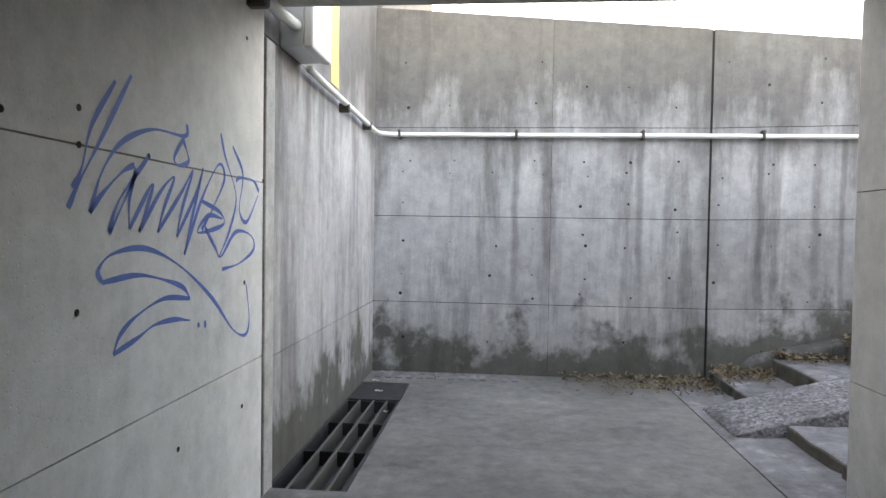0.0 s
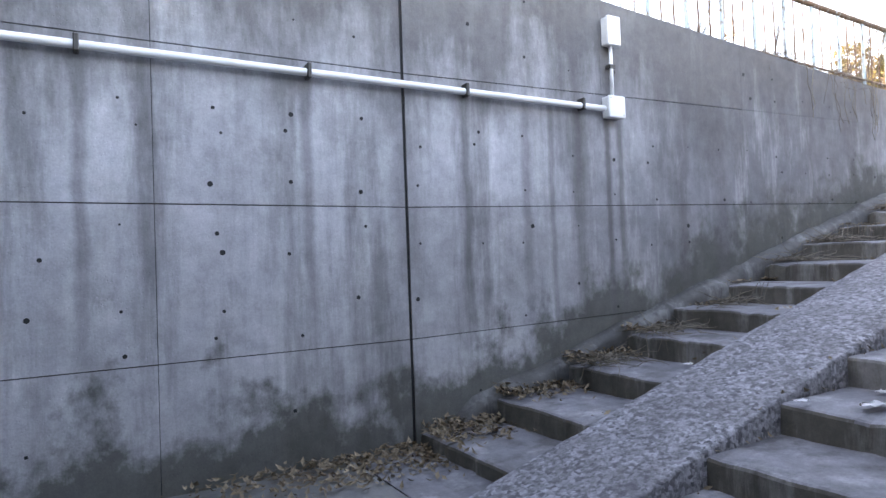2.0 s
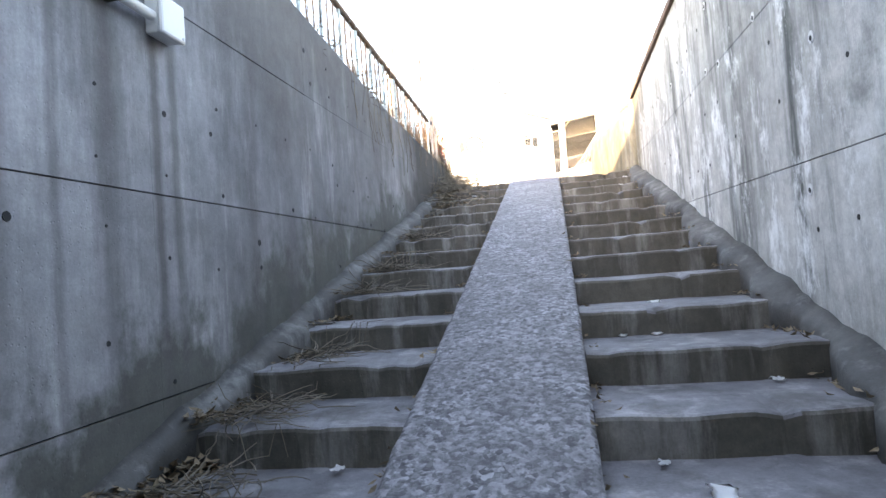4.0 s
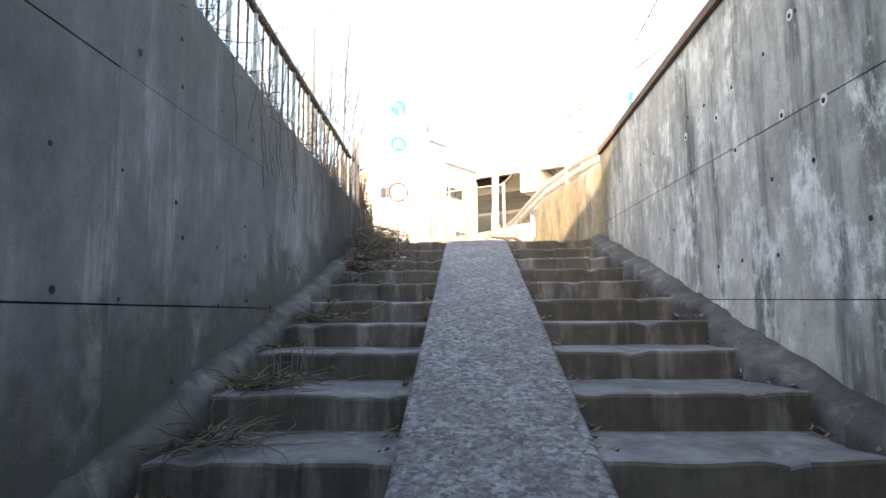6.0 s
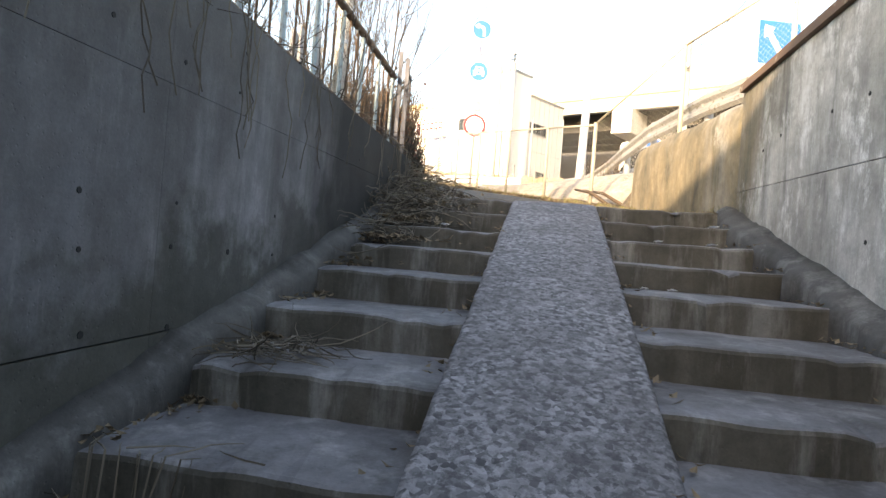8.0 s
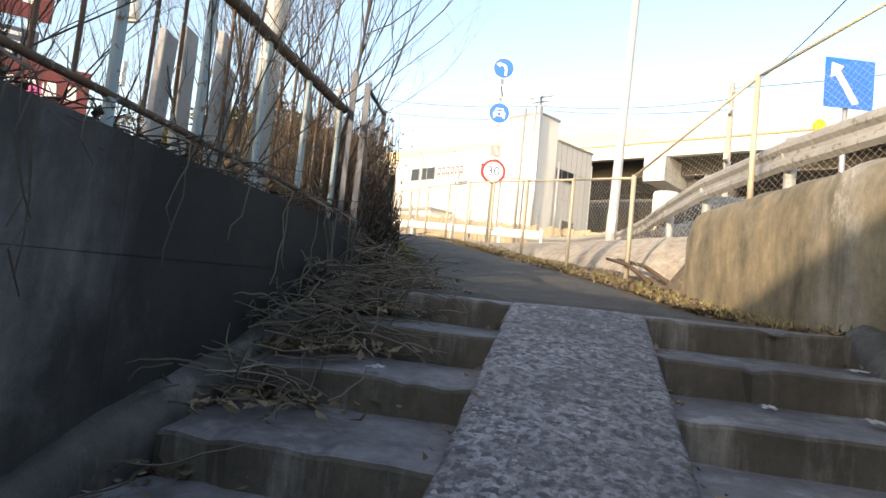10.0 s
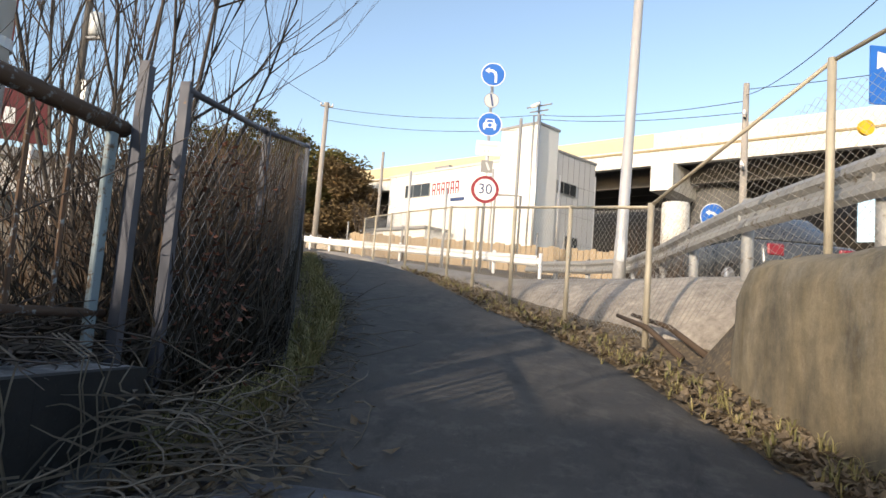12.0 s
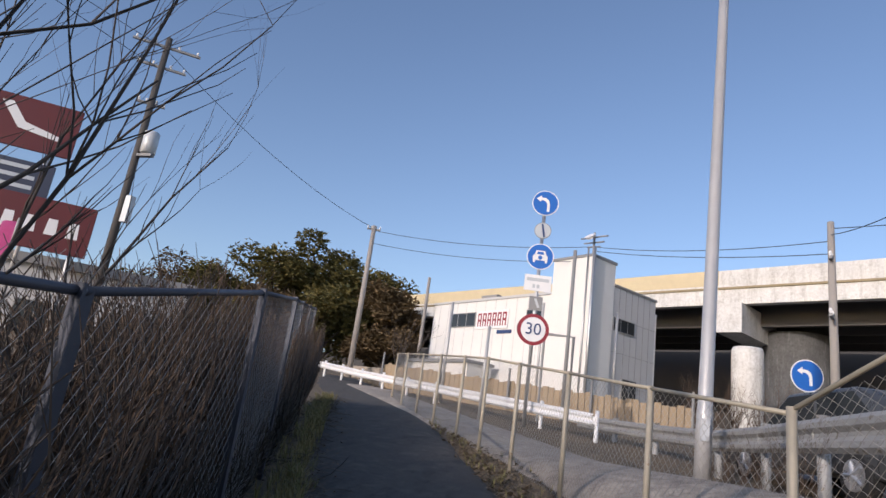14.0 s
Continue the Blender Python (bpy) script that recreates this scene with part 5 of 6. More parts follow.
digits.matrix_basis = up(6.73) @ Matrix.Translation((-0.014, 0, 0)) @ Euler((radians(90), 0, radians(-90))).to_matrix().to_4x4()
tagged(digits, "dark digits 30")
bm = bmesh.new()
disc(bm, up(6.75) @ Matrix.Translation((0.12, 0.06, 0)), 0.33, 0.012, 32)
part("rear_sign", bm, M_TRIM, sign_post, "back of a second sign facing away")


# ---- poles and cables ----
def lamp_post(at, h, r, label):
    t = thing("lamp_post", label, "pole", "tall poles", at=at)
    bm = bmesh.new()
    tube(bm, [(0, 0, -0.2), (0, 0, 0.9), (0, 0, 0.92), (0, 0, h)], [r * 1.12, r * 1.1, r, r * 0.62], 16)
    part("shaft", bm, M_STEELPOLE, t, "", True)
    bm = bmesh.new()
    box(bm, -r * 1.3, -r * 0.8, -0.06, 0.06, 0.5, 0.8)
    part("hatch", bm, M_GALV, t, "small service hatch")
    return t


lamp = lamp_post(at_ground(22.0, 5.18), 11.0, 0.1, "tall pale tapering steel lamp post on the concrete slope")
lamp.matrix_basis = pose(*at_ground(22.0, 5.18), 1.2, 0, 0)


def utility_pole(at, h, r, label, arms=(), box_at=None, mat=None):
    t = thing("utility_pole", label, "utility pole", "utility poles", at=at)
    bm = bmesh.new()
    tube(bm, [(0, 0, -0.3), (0, 0, h)], [r, r * 0.7], 12)
    part("pole", bm, mat or M_POLE, t, "", True)
    for z, half, turn in arms:
        bm = bmesh.new()
        box(bm, -0.04, 0.04, -half, half, z - 0.045, z + 0.045, pose(0, 0, 0, 0, 0, turn))
        arm = part("crossarm", bm, M_TRIM, t)
        for k in (-0.9, -0.35, 0.35, 0.9):
            bm = bmesh.new()
            c = pose(0, 0, 0, 0, 0, turn) @ Vector((0, half * k, z + 0.04))
            tube(bm, [c, c + Vector((0, 0, 0.1)), c + Vector((0, 0, 0.16))], [0.03, 0.05, 0.025], 8)
            part("insulator", bm, M_WHITE, arm)
    if box_at:
        bm = bmesh.new()
        tube(bm, [(0.1, -0.38, box_at - 0.45), (0.1, -0.38, box_at - 0.4), (0.1, -0.38, box_at + 0.4), (0.1, -0.38, box_at + 0.45)], [0.2, 0.28, 0.28, 0.2], 14)
        part("transformer", bm, M_GREYPLATE, t, "grey drum transformer", True)
        bm = bmesh.new()
        box(bm, -0.1, 0.1, -0.75, 0.1, box_at - 0.6, box_at - 0.5)
        part("bracket", bm, M_TRIM, t)
        bm = bmesh.new()
        box(bm, -0.12, 0.12, -0.45, -0.2, box_at - 3.2, box_at - 2.2)
        part("equipment_box", bm, M_GREYPLATE, t, "grey equipment box")
    return t


utility_pole((30, 24.4, 5.0), 12.3, 0.17, "concrete utility pole with crossarms and a grey transformer", ((11.9, 1.25, 40), (11.0, 0.9, 40), (9.4, 0.5, 40)), 7.8, M_GIRDER)
utility_pole((42, 19.82, 5.8), 8.05, 0.16, "slender concrete utility pole at the bend", ((7.85, 0.35, 30),))
utility_pole((48, 18.4, 6.2), 6.5, 0.13, "plain concrete pole beside the white building", ())
utility_pole((33, 0.74, 4.4), 7.2, 0.14, "weathered concrete utility pole below the viaduct", ((4.2, 0.7, 70), (6.0, 0.35, 70)))
for x, y, h, r in ((32, 11.95, 3.2, 0.05), (33, 8.27, 5.5, 0.06), (36, 6.9, 3.9, 0.05), (27.5, 9.6, 2.2, 0.04), (36, 9.6, 4.0, 0.05)):
    t = thing("thin_pole", "thin pale steel pole beside the road", "pole", "thin poles", at=at_ground(x, y))
    bm = bmesh.new()
    tube(bm, [(0, 0, -0.1), (0, 0, h)], r, 8)
    part("shaft", bm, M_STEELPOLE if x != 33 else M_TRIM, t, "", True)
gate = thing("signal_frame", "dark steel frame standing before the white building", "frame", at=at_ground(30, 8.4))
bm = bmesh.new()
tube(bm, [(0, -0.6, 0), (0, -0.6, 2.35), (0, 0.25, 2.38)], 0.045, 8)
part("mast", bm, M_TRIM, gate, "", True)
bm = bmesh.new()
tube(bm, [(0, 0.2, 0), (0, 0.2, 2.38)], 0.035, 8)
part("strut", bm, M_TRIM, gate)


def cable(a, b, sag, r=0.014):
    a, b = Vector(a), Vector(b)
    bm = bmesh.new()
    tube(bm, [a + (b - a) * k / 14 - Vector((0, 0, sag * 4 * (k / 14) * (1 - k / 14))) for k in range(15)], r, 4, False)
    tagged(part("overhead_cable", bm, M_WIRE, None, "thin dark overhead cable"), category="cable", group="overhead cables")


cable((42, 19.82, 13.6), (40.8, 8.3, 12.9), 0.35)
cable((42, 19.82, 12.9), (40.6, 9.0, 12.1), 0.3)
cable((40.8, 8.3, 12.9), (33, 0.74, 11.0), 0.25)
cable((33, 0.74, 11.4), (32, -14, 13.9), 0.3)
cable((40.8, 8.3, 12.7), (33, 0.74, 10.6), 0.2)
cable((30, 24.4, 16.8), (42, 19.82, 13.7), 0.6)
cable((30, 24.4, 16.8), (12, 30, 18.6), 0.5)
cable((30, 24.4, 15.9), (10, 28, 17.5), 0.5)
cable((3.0, 4.05, 3.66), (12.2, 3.0, 6.6), 0.1, 0.012)
cable((12.2, 3.0, 6.6), (33, 0.74, 11.2), 0.5, 0.012)

# ---- white building with tower ----
B = thing("white_building", "two-storey white clad building with a square tower", "building", at=(40, 8.2, 5.4), turn=55.6)
bm = bmesh.new()
box(bm, 0, 10.9, -5.0, 0, -0.8, 5.25)
part("wall", bm, M_BUILD, B)
bm = bmesh.new()
box(bm, 2.1, 10.95, -5.05, 0.06, 5.25, 5.38)
part("roof", bm, M_BUILD2, B, "flat roof edge")
bm = bmesh.new()
box(bm, -0.05, 2.2, -1.55, 0.08, -0.8, 6.8)
part("tower", bm, M_BUILD, B, "tall square white tower")
bm = bmesh.new()
box(bm, -0.1, 2.25, -1.6, 0.13, 6.8, 6.92)
part("tower_cap", bm, M_TRIM, B)
bm = bmesh.new()
box(bm, -0.02, 3.6, -4.85, -1.56, -0.8, 5.84)
part("annex", bm, M_BUILD2, B, "grey panelled side wing")
bm = bmesh.new()
box(bm, -0.07, 3.65, -4.9, -1.58, 5.84, 5.95)
part("annex_roof", bm, M_TRIM, B)
for i in range(1, 7):
    bm = bmesh.new()
    box(bm, -0.032, -0.02, -1.56 - 0.47 * i, -1.545 - 0.47 * i, -0.7, 5.84)
    part("seam", bm, M_TRIM, B)
for i in range(1, 12):
    bm = bmesh.new()
    box(bm, 2.2 + i * 0.74, 2.215 + i * 0.74, 0.0, 0.012, -0.7, 5.25)
    part("seam", bm, M_BUILD2, B)
for z in (1.5, 2.9, 4.4):
    bm = bmesh.new()
    box(bm, -0.034, -0.02, -4.85, -1.56, z, z + 0.015)
    part("seam", bm, M_TRIM, B)


def window(parent, m, w, h, panes):
    bm = bmesh.new()
    box(bm, -w / 2, w / 2, -0.02, 0.05, -h / 2, h / 2, m)
    f = part("window", bm, M_TRIM, parent, "dark-framed window")
    for k in range(panes):
        a = -w / 2 + 0.04 + k * (w - 0.04) / panes
        bm = bmesh.new()
        box(bm, a, a + (w - 0.04) / panes - 0.05, 0.05, 0.056, -h / 2 + 0.04, h / 2 - 0.04, m)
        part("pane", bm, M_GLASS, f)
    return f


window(B, pose(8.35, 0, 4.3), 2.1, 0.75, 3)
window(B, pose(3.2, 0, 4.25), 1.0, 0.7, 2)
window(B, pose(-0.02, -2.4, 4.15, 0, 0, 90), 1.6, 0.62, 3)
window(B, pose(-0.02, -3.0, 1.1, 0, 0, 90), 1.1, 1.5, 2)
bm = bmesh.new()
box(bm, 4.9, 7.2, 0.02, 0.06, 3.77, 4.7)
p = part("name_board", bm, M_WHITE, B, "white board with red lettering strokes")
for k in range(6):
    bm = bmesh.new()
    a = 5.0 + k * 0.36
    box(bm, a, a + 0.08, 0.06, 0.066, 3.9, 4.58)
    box(bm, a + 0.08, a + 0.27, 0.06, 0.066, 4.48, 4.58)
    box(bm, a + 0.08, a + 0.27, 0.06, 0.066, 4.15, 4.25)
    box(bm, a + 0.2, a + 0.27, 0.06, 0.066, 3.9, 4.48)
    part("letter_stroke", bm, M_RED, p)
bm = bmesh.new()
box(bm, 4.6, 5.6, 0.02, 0.05, 3.5, 3.68)
part("small_board", bm, M_NAVY, B, "small dark board")
for x, r in ((0.1, 0.07), (0.45, 0.04)):
    bm = bmesh.new()
    tube(bm, [(x - 0.25, 0.14, -0.7), (x - 0.25, 0.14, 7.2)], r, 8)
    part("drainpipe", bm, M_GALV, B, "", True)
bm = bmesh.new()
tube(bm, [(0.2, -0.2, 6.9), (0.2, -0.2, 8.0)], 0.05, 8)
ant = part("mast", bm, M_TRIM, B, "roof mast with aerials")
for dz, l in ((7.5, 0.55), (7.75, 0.75), (7.3, 0.35)):
    bm = bmesh.new()
    tube(bm, [(0.2 - l, -0.2, dz), (0.2 + l, -0.2, dz + 0.06)], 0.035, 6)
    part("aerial", bm, M_TRIM, ant)
bm = bmesh.new()
tube(bm, [(0.15, 0.05, 7.65), (0.15, 0.13, 7.7), (0.15, 0.17, 7.75)], [0.05, 0.22, 0.24], 12)
part("dish", bm, M_WHITE, ant)
bm = bmesh.new()
box(bm, 7.0, 8.2, -2.0, -1.0, 5.38, 5.85)
part("roof_unit", bm, M_TRIM, B, "dark roof unit")
bm = bmesh.new()
box(bm, 8.4, 10.6, -3.0, -1.0, 5.38, 5.7)
part("roof_unit", bm, M_BUILD2, B, "boxy roof unit")
shed = thing("low_shed", "low white shed in front of the building", "shed", at=(40, 8.2, 5.4), turn=55.6)
bm = bmesh.new()
box(bm, 5.2, 10.4, 0.5, 2.0, -0.8, 1.75)
part("wall", bm, M_BUILD, shed)
bm = bmesh.new()
box(bm, 5.1, 10.5, 0.4, 2.15, 1.75, 1.9)
part("roof", bm, M_TRIM, shed, "dark flat shed roof")

# brown board fence along the far side of the road
bf = thing("board_fence", "weathered tan board fence below the white building", "fence")
a, b = Vector((31.5, 4.6)), Vector((36.5, 15.8))
u = (b - a).normalized()
for k in range(56):
    c = a + (b - a) * k / 56
    z = ground_z(c.x, c.y)
    m = Matrix.Translation((c.x, c.y, z)) @ pose(0, 0, 0, 0, 0, math.degrees(math.atan2(u.y, u.x)))
    bm = bmesh.new()
    box(bm, 0.0, 0.2, -0.015, 0.015, -0.1, 0.92 + 0.04 * math.sin(k * 1.9), m)
    part("board", bm, plain("tan board", (0.34, 0.26, 0.17), 0.85, 0, 0.25, 3) if k == 0 else bf.children[0].data.materials[0], bf)
for f in (0.0, 0.25, 0.5, 0.75, 1.0):
    c = a + (b - a) * f
    bm = bmesh.new()
    tube(bm, [(c.x - 0.15, c.y, ground_z(c.x, c.y)), (c.x - 0.15, c.y, ground_z(c.x, c.y) + 1.35)], 0.04, 8)
    part("post", bm, M_TRIM, bf)

# ---- viaduct ----
V = thing("viaduct", "elevated concrete road viaduct with pale parapet and dark underside", "viaduct", at=(47.2, 0.19, 0), turn=-119.5)
bm = bmesh.new()
box(bm, -40, 45, 0.0, 0.35, 13.3, 14.22)
part("parapet", bm, M_VIADUCT, V, "pale concrete parapet")
bm = bmesh.new()
box(bm, -30, -2.3, -0.02, 0.0, 13.4, 14.24)
part("parapet_panel", bm, M_VIADUCT_Y, V, "yellowed parapet panels")
bm = bmesh.new()
box(bm, -40, 45, -0.06, 0.4, 13.18, 13.29)
part("ledge", bm, plain("ochre ledge", (0.3, 0.24, 0.14), 0.8), V, "ochre drip ledge")
bm = bmesh.new()
box(bm, -40, 45, 0.02, 0.5, 12.36, 13.18)
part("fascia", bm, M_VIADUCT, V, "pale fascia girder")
# near-black deck and girders: the underside's shade is in their colour
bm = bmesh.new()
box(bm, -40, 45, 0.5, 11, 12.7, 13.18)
part("deck", bm, M_GIRDER, V, "deck underside with shade in its colour")
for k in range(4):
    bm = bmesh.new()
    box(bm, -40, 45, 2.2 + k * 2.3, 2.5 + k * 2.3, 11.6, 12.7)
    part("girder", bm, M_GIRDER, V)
for sx_ in (-22, -1.6, 17):
    bm = bmesh.new()
    box(bm, sx_ - 0.65, sx_ + 0.65, -0.35, 9.5, 10.8, 12.36)
    pier = part("pier_cap", bm, M_VIADUCT, V, "concrete pier cap")
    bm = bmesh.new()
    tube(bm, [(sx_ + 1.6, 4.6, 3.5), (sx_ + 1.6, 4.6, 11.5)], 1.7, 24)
    part("shaft", bm, M_SHAFT_SHADE, pier, "", True)
bm = bmesh.new()
tube(bm, [(0.53, -3.4, 4.3), (0.53, -3.4, 9.25), (0.53, -3.4, 9.42)], [0.68, 0.68, 0.62], 24)
tagged(part("round_pier", bm, M_VIADUCT, None, "stubby pale round concrete pier", True), category="pier").matrix_basis = pose(47.2, 0.19, 0, 0, 0, -119.5)
# added near-black screen: blocks the sky and stands for the dark below the viaduct
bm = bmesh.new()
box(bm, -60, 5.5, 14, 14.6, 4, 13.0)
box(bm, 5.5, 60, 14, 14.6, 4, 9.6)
ob = part("wall_far", bm, M_GIRDER, None, "added dark screen for the gloom below the viaduct", False, "structure")
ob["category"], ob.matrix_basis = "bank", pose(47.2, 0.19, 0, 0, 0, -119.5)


# ---- trees ----
def tree(label, at, h, w, seed, mat, n=7000, leaf_size=0.5):
    g = random.Random(seed)
    t = thing("tree", label, "tree", "trees on the rise", at=at)
    bm = bmesh.new()
    tube(bm, [(0, 0, -0.4), (0.1, 0, h * 0.3), (0.0, 0.1, h * 0.62)], [w * 0.055, w * 0.042, w * 0.02], 8)
    centres = []
    for k in range(16):
        a = k * 2.4 + g.uniform(-0.4, 0.4)
        z = h * g.uniform(0.3, 0.9)
        rad = w * 0.5 * g.uniform(0.35, 0.85) * (1.0 if z < h * 0.6 else 0.7)
        c = Vector((math.cos(a) * rad, math.sin(a) * rad, z))
        centres.append((c, w * g.uniform(0.14, 0.24)))
        tube(bm, [(0, 0, z * 0.55), c * 0.5 + Vector((0, 0, z * 0.32)), c], [w * 0.02, w * 0.012, w * 0.004], 5, False)
    part("trunk", bm, M_TWIG, t, "", True)
    bm = bmesh.new()
    for _ in range(n):
        c, r = g.choice(centres)
        v = Vector((g.gauss(0, 1), g.gauss(0, 1), g.gauss(0, 1))).normalized() * r * g.uniform(0.55, 1.08)
        leaf(bm, c + Vector((v.x, v.y, v.z * 0.8)), leaf_size * g.uniform(0.6, 1.4), g)
    part("crown", bm, mat, t, kind="stuff")


for x, y, h, w, seed, mat in ((60, 32.0, 12.6, 10, 1, M_FOLIAGE), (62, 27.5, 10.5, 9, 2, M_FOLIAGE), (57, 34.5, 10, 9, 3, M_FOLIAGE), (66, 39, 13, 12, 4, M_FOLIAGE_B), (56, 23.8, 7.5, 6, 5, M_FOLIAGE_B),
                              (58, 39.5, 8.5, 8, 6, M_FOLIAGE), (60, 46, 9.5, 11, 7, M_FOLIAGE_B), (59, 42, 8.5, 9, 17, M_FOLIAGE), (54, 28.0, 7.0, 6.5, 8, M_FOLIAGE), (54, 52, 7, 9, 9, M_FOLIAGE), (52, 31, 6, 6, 10, M_FOLIAGE_B), (52, 43, 5.5, 7, 11, M_FOLIAGE)):
    tree("evergreen tree with a dense dark crown" if mat is M_FOLIAGE else "winter tree with a thin brown crown", (x, y, 6.2), h, w, seed, mat)
bm = bmesh.new()
sheet(bm, steps_of((75, 200, 10)), steps_of((15, 190, 26)), lambda x, y: 5 + 11 * max(0, math.sin(clamp01((y - 15) / 175) * math.pi)) ** 0.6 * ease((x - 74) / 30) * (0.8 + 0.3 * noise.noise((x * 0.05, y * 0.06, 1))))
tagged(part("wooded_hill", bm, M_FOLIAGE_B, None, "distant low wooded hill in winter brown", True, "stuff"), category="hill")
shrub("small bare tree before the dark trees", (43.5, 17.6, 5.9), 7, 3.6, 0.05, 130, (0, 0), 0.35, 2)
# bare brush under the viaduct
for i in range(7):
    shrub("bare reddish brush beside the road", (33 + i * 0.5, 4.2 - i * 0.9, ground_z(33, 3)), 9, 2.0, 0.03, 140 + i, (0, 0), 0.45, 2, M_TWIG_RED)
for i in range(6):
    shrub("dry brown brush growing along the guard rail", (18.6 + i * 1.15, 4.62 + 0.06 * i + 0.1 * math.sin(i * 2.3), ROAD_Z - 0.1), 9, 0.75, 0.006, 160 + i, (0, 0), 0.5, 2, M_TWIG_RED)
# kerb and low pale walls by the trees
bm = bmesh.new()
box(bm, 0, 5, -0.15, 0.15, 0, 0.75)
ob = part("low_wall", bm, M_EMBANK, None, "low pale concrete wall before the trees", False, "structure")
ob["category"], ob.matrix_basis = "wall", pose(42.6, 16.2, 5.85, 0, 0, 75)


# ---- roadside boards ----
def board_sign(name, label, at, turn, w, h, z, mat, posts, group):
    t = thing(name, label, "sign board", group, at=at, turn=turn)
    bm = bmesh.new()
    box(bm, -0.06, 0.06, -w / 2, w / 2, z, z + h)
    bevel(bm, 0.01)
    p = part("panel", bm, mat, t)
    for y in posts:
        bm = bmesh.new()
        tube(bm, [(0.1, y, -0.2), (0.1, y, z + h)], 0.08, 8)
        part("post", bm, M_STEELPOLE, t, "", True)
    return t, p


# darkened red: the boards' turn from the sun is put into the colour
SHOP_RED = plain("shop red, darkened as shaded", (0.11, 0.016, 0.018), 0.5, 0, 0.12, 2)
SHOP_NAVY = plain("shop sign navy", (0.035, 0.045, 0.08), 0.5, 0, 0.15, 2)
t, p = board_sign("shop_sign", "tall red shop sign with a white slanting mark", (29.5, 30.6, 4.6), 40, 4.8, 2.15, 7.9, SHOP_RED, (-1.6, 1.6), "shop signs")
bm = bmesh.new()
flat(bm, pose(-0.064, -0.6, 9.0), [(-1.2, -0.5), (0.3, -0.3), (1.1, 0.7), (0.7, 0.75), (0.1, 0.0), (-1.2, -0.3)])
part("mark", bm, M_WHITE, p, "white slanting mark")
t, p = board_sign("shop_sign", "dark navy shop board with lines of pale text", (29.4, 30.6, 4.6), 40, 4.2, 2.3, 5.1, SHOP_NAVY, (), "shop signs")
for i in range(5):
    bm = bmesh.new()
    flat(bm, pose(-0.064, 0, 7.05 - i * 0.4), [(-1.5, 0), (1.5 - 0.5 * (i % 2), 0), (1.5 - 0.5 * (i % 2), 0.16), (-1.5, 0.16)])
    part("text_bar", bm, M_GREYPLATE, p)
t, p = board_sign("shop_sign", "red shop board with white lettering strokes", (29.2, 27.0, 4.6), 40, 3.4, 1.9, 3.6, SHOP_RED, (-1.2, 1.2), "shop signs")
for i in range(4):
    bm = bmesh.new()
    flat(bm, pose(-0.064, 0, 4.2), [(1.2 - i * 0.7, 0), (0.8 - i * 0.7, 0), (0.85 - i * 0.7, 0.6), (1.15 - i * 0.7, 0.6)])
    part("letter_stroke", bm, M_WHITE, p)
shop = thing("shop_building", "low grey shop building behind the bare shrubs", "building", at=(31, 33, 4.2), turn=40)
bm = bmesh.new()
box(bm, 0, 8, -9, 9, -0.5, 4.2)
part("wall", bm, M_BUILD2, shop)
bm = bmesh.new()
box(bm, -0.3, 8.3, -9.3, 9.3, 4.2, 4.6)
part("roof", bm, M_TRIM, shop, "dark flat roof")
for i in range(5):
    window(shop, pose(0, -7 + i * 3.4, 1.9, 0, 0, 90), 2.4, 1.6, 3)
for i, colour in enumerate(((0.6, 0.1, 0.3), (0.65, 0.62, 0.62), (0.55, 0.12, 0.16))):
    fl = thing("banner", "tall narrow advertising banner on a thin pole", "banner", "banners before the shop", at=(25.0 + i * 0.4, 22.6 + i * 1.3, 4.8))
    bm = bmesh.new()
    tube(bm, [(0, 0, 0), (0, 0, 3.2)], 0.025, 6)
    part("pole", bm, M_STEELPOLE, fl)
    bm = bmesh.new()
    g_ = [[bm.verts.new((0.05 * math.sin(z * 2 + y * 5), 0.03 + y * 0.6, 1.2 + z * 1.9)) for z in np.linspace(0, 1, 9)] for y in np.linspace(0, 1, 5)]
    for a in range(4):
        for b in range(8):
            bm.faces.new((g_[a][b], g_[a + 1][b], g_[a + 1][b + 1], g_[a][b + 1]))
    bmesh.ops.solidify(bm, geom=bm.faces[:], thickness=0.006)
    part("cloth", bm, plain("banner cloth", colour, 0.8), fl, "", True)

# blue direction sign over the old wall, with a yellow flasher
dirsign = thing("direction_sign", "square blue direction sign with a white arrow", "traffic sign", at=(22, 0.85, ROAD_Z), turn=14)
bm = bmesh.new()
tube(bm, [(0.08, 0, -0.2), (0.08, 0, 4.3)], 0.05, 10)
part("pole", bm, M_GALV, dirsign, "", True)
bm = bmesh.new()
box(bm, -0.012, 0.012, -0.5, 0.5, 3.35, 4.35)
p = part("panel", bm, M_BLUE, dirsign)
bm = bmesh.new()
flat(bm, pose(-0.014, 0.1, 3.85), [(0.28, 0.4), (0.03, 0.34), (0.11, 0.25), (-0.3, -0.37), (-0.18, -0.43), (0.2, 0.15), (0.29, 0.09)])
part("arrow", bm, M_WHITE, p)
bm = bmesh.new()
disc(bm, pose(-0.03, 0.55, 2.94), 0.13, 0.06, 20)
part("flasher", bm, plain("amber lens", (0.75, 0.42, 0.02), 0.3), dirsign, "round amber flasher")
bsign = thing("bend_sign", "round blue sign with a white bent arrow on a short post", "traffic sign", at=at_ground(28.4, 2.5), turn=14)
bm = bmesh.new()
tube(bm, [(0, 0, -0.1), (0, 0, 2.05)], 0.035, 10)
part("pole", bm, M_GALV, bsign, "", True)
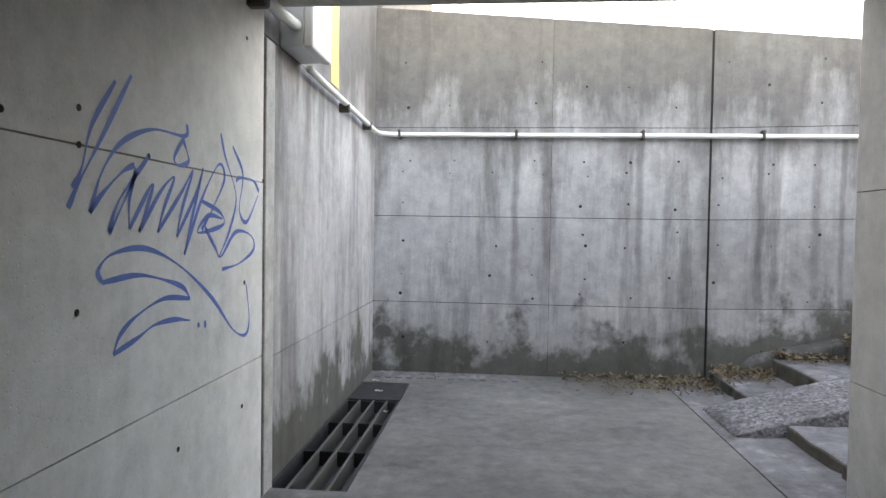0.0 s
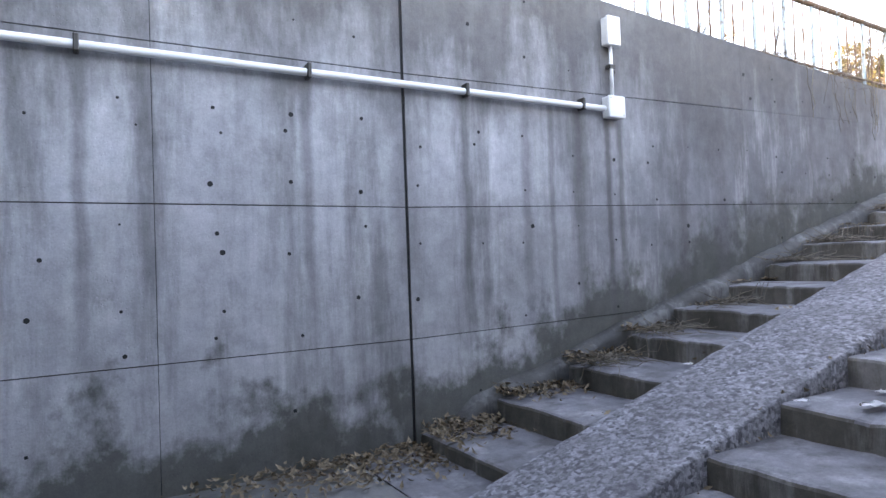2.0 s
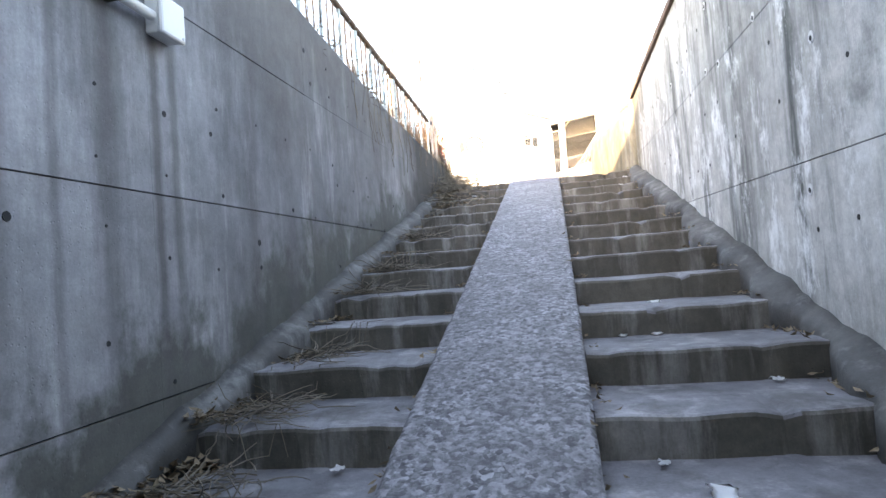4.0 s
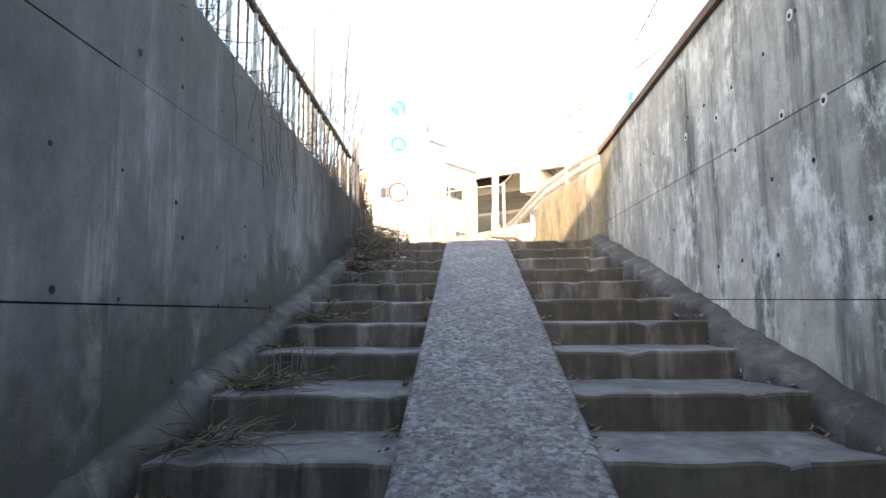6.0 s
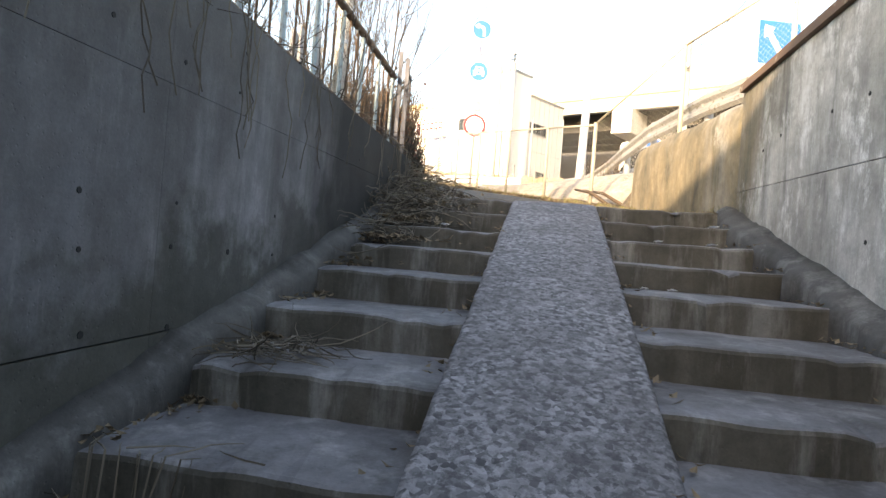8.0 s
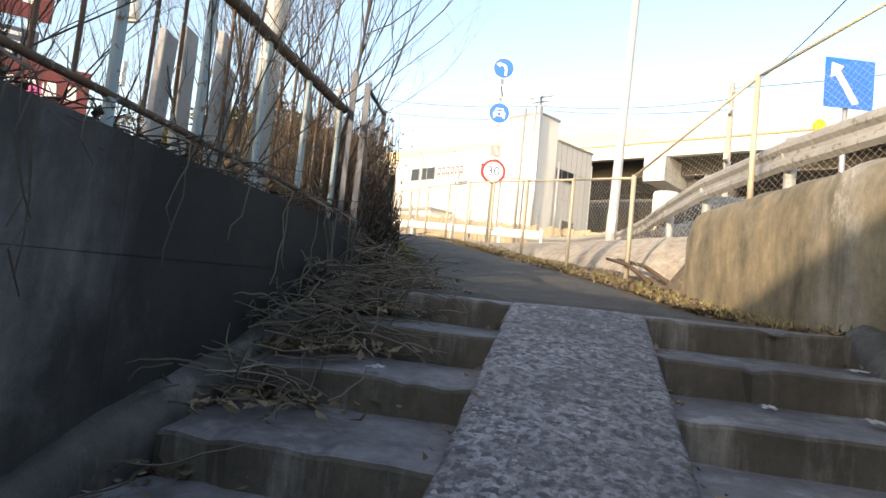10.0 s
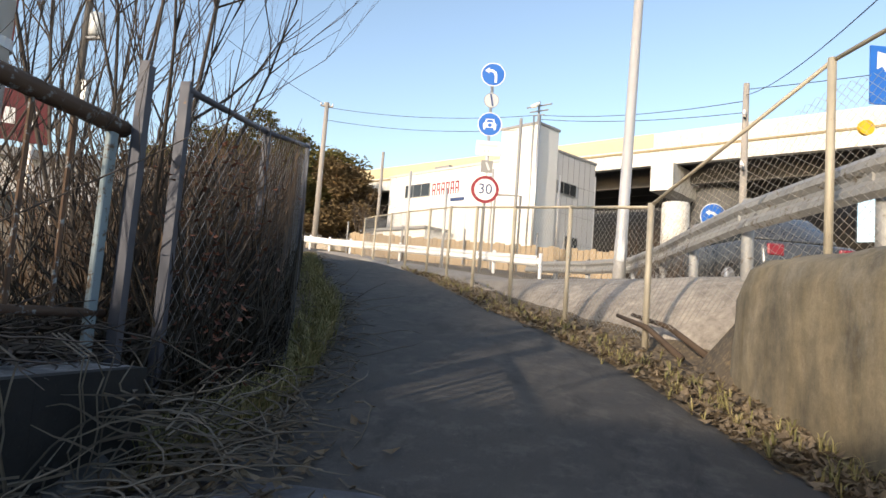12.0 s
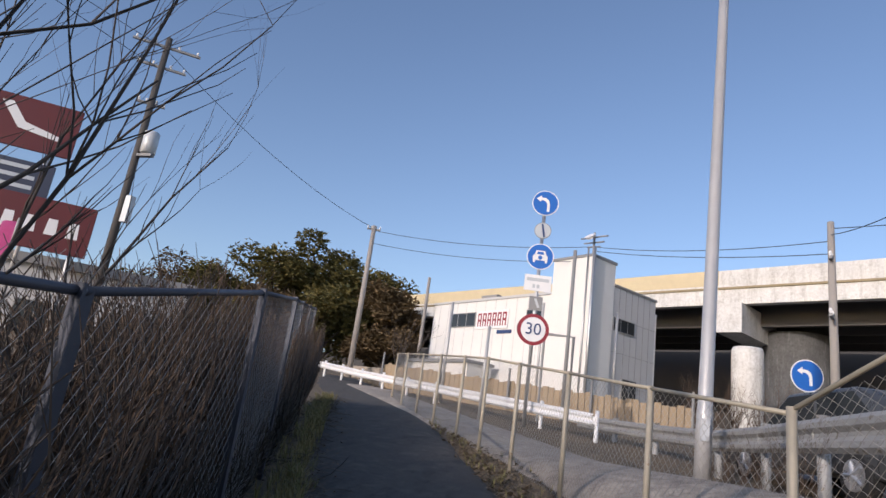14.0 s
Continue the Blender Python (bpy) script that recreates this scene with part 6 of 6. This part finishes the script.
p = sign_disc(bsign, pose(-0.06, 0, 2.0), 0.36, M_WHITE, M_BLUE, "blue plate")
bm = bmesh.new()
arrow_left(bm, pose(-0.066, 0, 2.0), 0.36)
part("arrow", bm, M_WHITE, p)


# ---- car on the road ----
def car(at, turn, paint, label):
    t = thing("car", label, "car", at=at, turn=turn)
    bm = bmesh.new()
    lower = [(-2.1, 0.28), (2.05, 0.28), (2.15, 0.5), (2.1, 0.72), (1.2, 0.9), (-1.7, 0.96), (-2.15, 0.88), (-2.2, 0.5)]
    prism(bm, lower, -0.84, 0.84)
    bevel(bm, 0.07, 2)
    part("body", bm, paint, t, "", True)
    bm = bmesh.new()
    prism(bm, [(1.15, 0.88), (0.35, 1.42), (-1.2, 1.46), (-1.95, 0.93)], -0.72, 0.72)
    bevel(bm, 0.08, 2)
    part("cabin", bm, paint, t, "", True)
    for s in (-1, 1):
        for pts in ([(0.95, 0.94), (0.32, 1.36), (-0.3, 1.38), (-0.3, 0.94)], [(-0.38, 0.94), (-0.38, 1.38), (-1.15, 1.39), (-1.6, 0.96)]):
            bm = bmesh.new()
            prism(bm, pts, s * 0.722 - 0.006, s * 0.722 + 0.006)
            part("side_window", bm, M_GLASS, t)
        for x in (-1.3, 1.32):
            bm = bmesh.new()
            tube(bm, [(x, s * 0.66, 0.31), (x, s * 0.7, 0.31), (x, s * 0.84, 0.31), (x, s * 0.86, 0.31)], [0.29, 0.31, 0.31, 0.28], 28)
            wheel = part("wheel", bm, plain("tyre", (0.02, 0.02, 0.02), 0.85), t, "", False)
            bm = bmesh.new()
            tube(bm, [(x, s * 0.85, 0.31), (x, s * 0.872, 0.31)], 0.2, 24)
            part("rim", bm, plain("alloy", (0.55, 0.55, 0.56), 0.3, 0.8), wheel)
            for k in range(5):
                bm = bmesh.new()
                a = k * 2 * math.pi / 5
                tube(bm, [(x, s * 0.88, 0.31), (x + 0.18 * math.cos(a), s * 0.876, 0.31 + 0.18 * math.sin(a))], [0.03, 0.02], 6)
                part("spoke", bm, M_GALV, wheel)
    for y in (-0.62, 0.62):
        bm = bmesh.new()
        box(bm, 2.02, 2.14, y - 0.17, y + 0.17, 0.6, 0.74)
        bevel(bm, 0.02)
        part("headlight", bm, M_WHITE, t)
        bm = bmesh.new()
        box(bm, -2.2, -2.1, y - 0.14, y + 0.14, 0.66, 0.84)
        bevel(bm, 0.02)
        part("tail_light", bm, M_RED, t)
    bm = bmesh.new()
    box(bm, -2.225, -2.205, -0.17, 0.17, 0.44, 0.6)
    part("number_plate", bm, M_WHITE, t, "plain white plate")
    return t


car((23.4, 3.05, ROAD_Z + 0.012), 20, plain("dark grey car paint", (0.1, 0.105, 0.11), 0.3, 0.5, 0.06), "dark grey hatchback car on the road behind the guard rail")
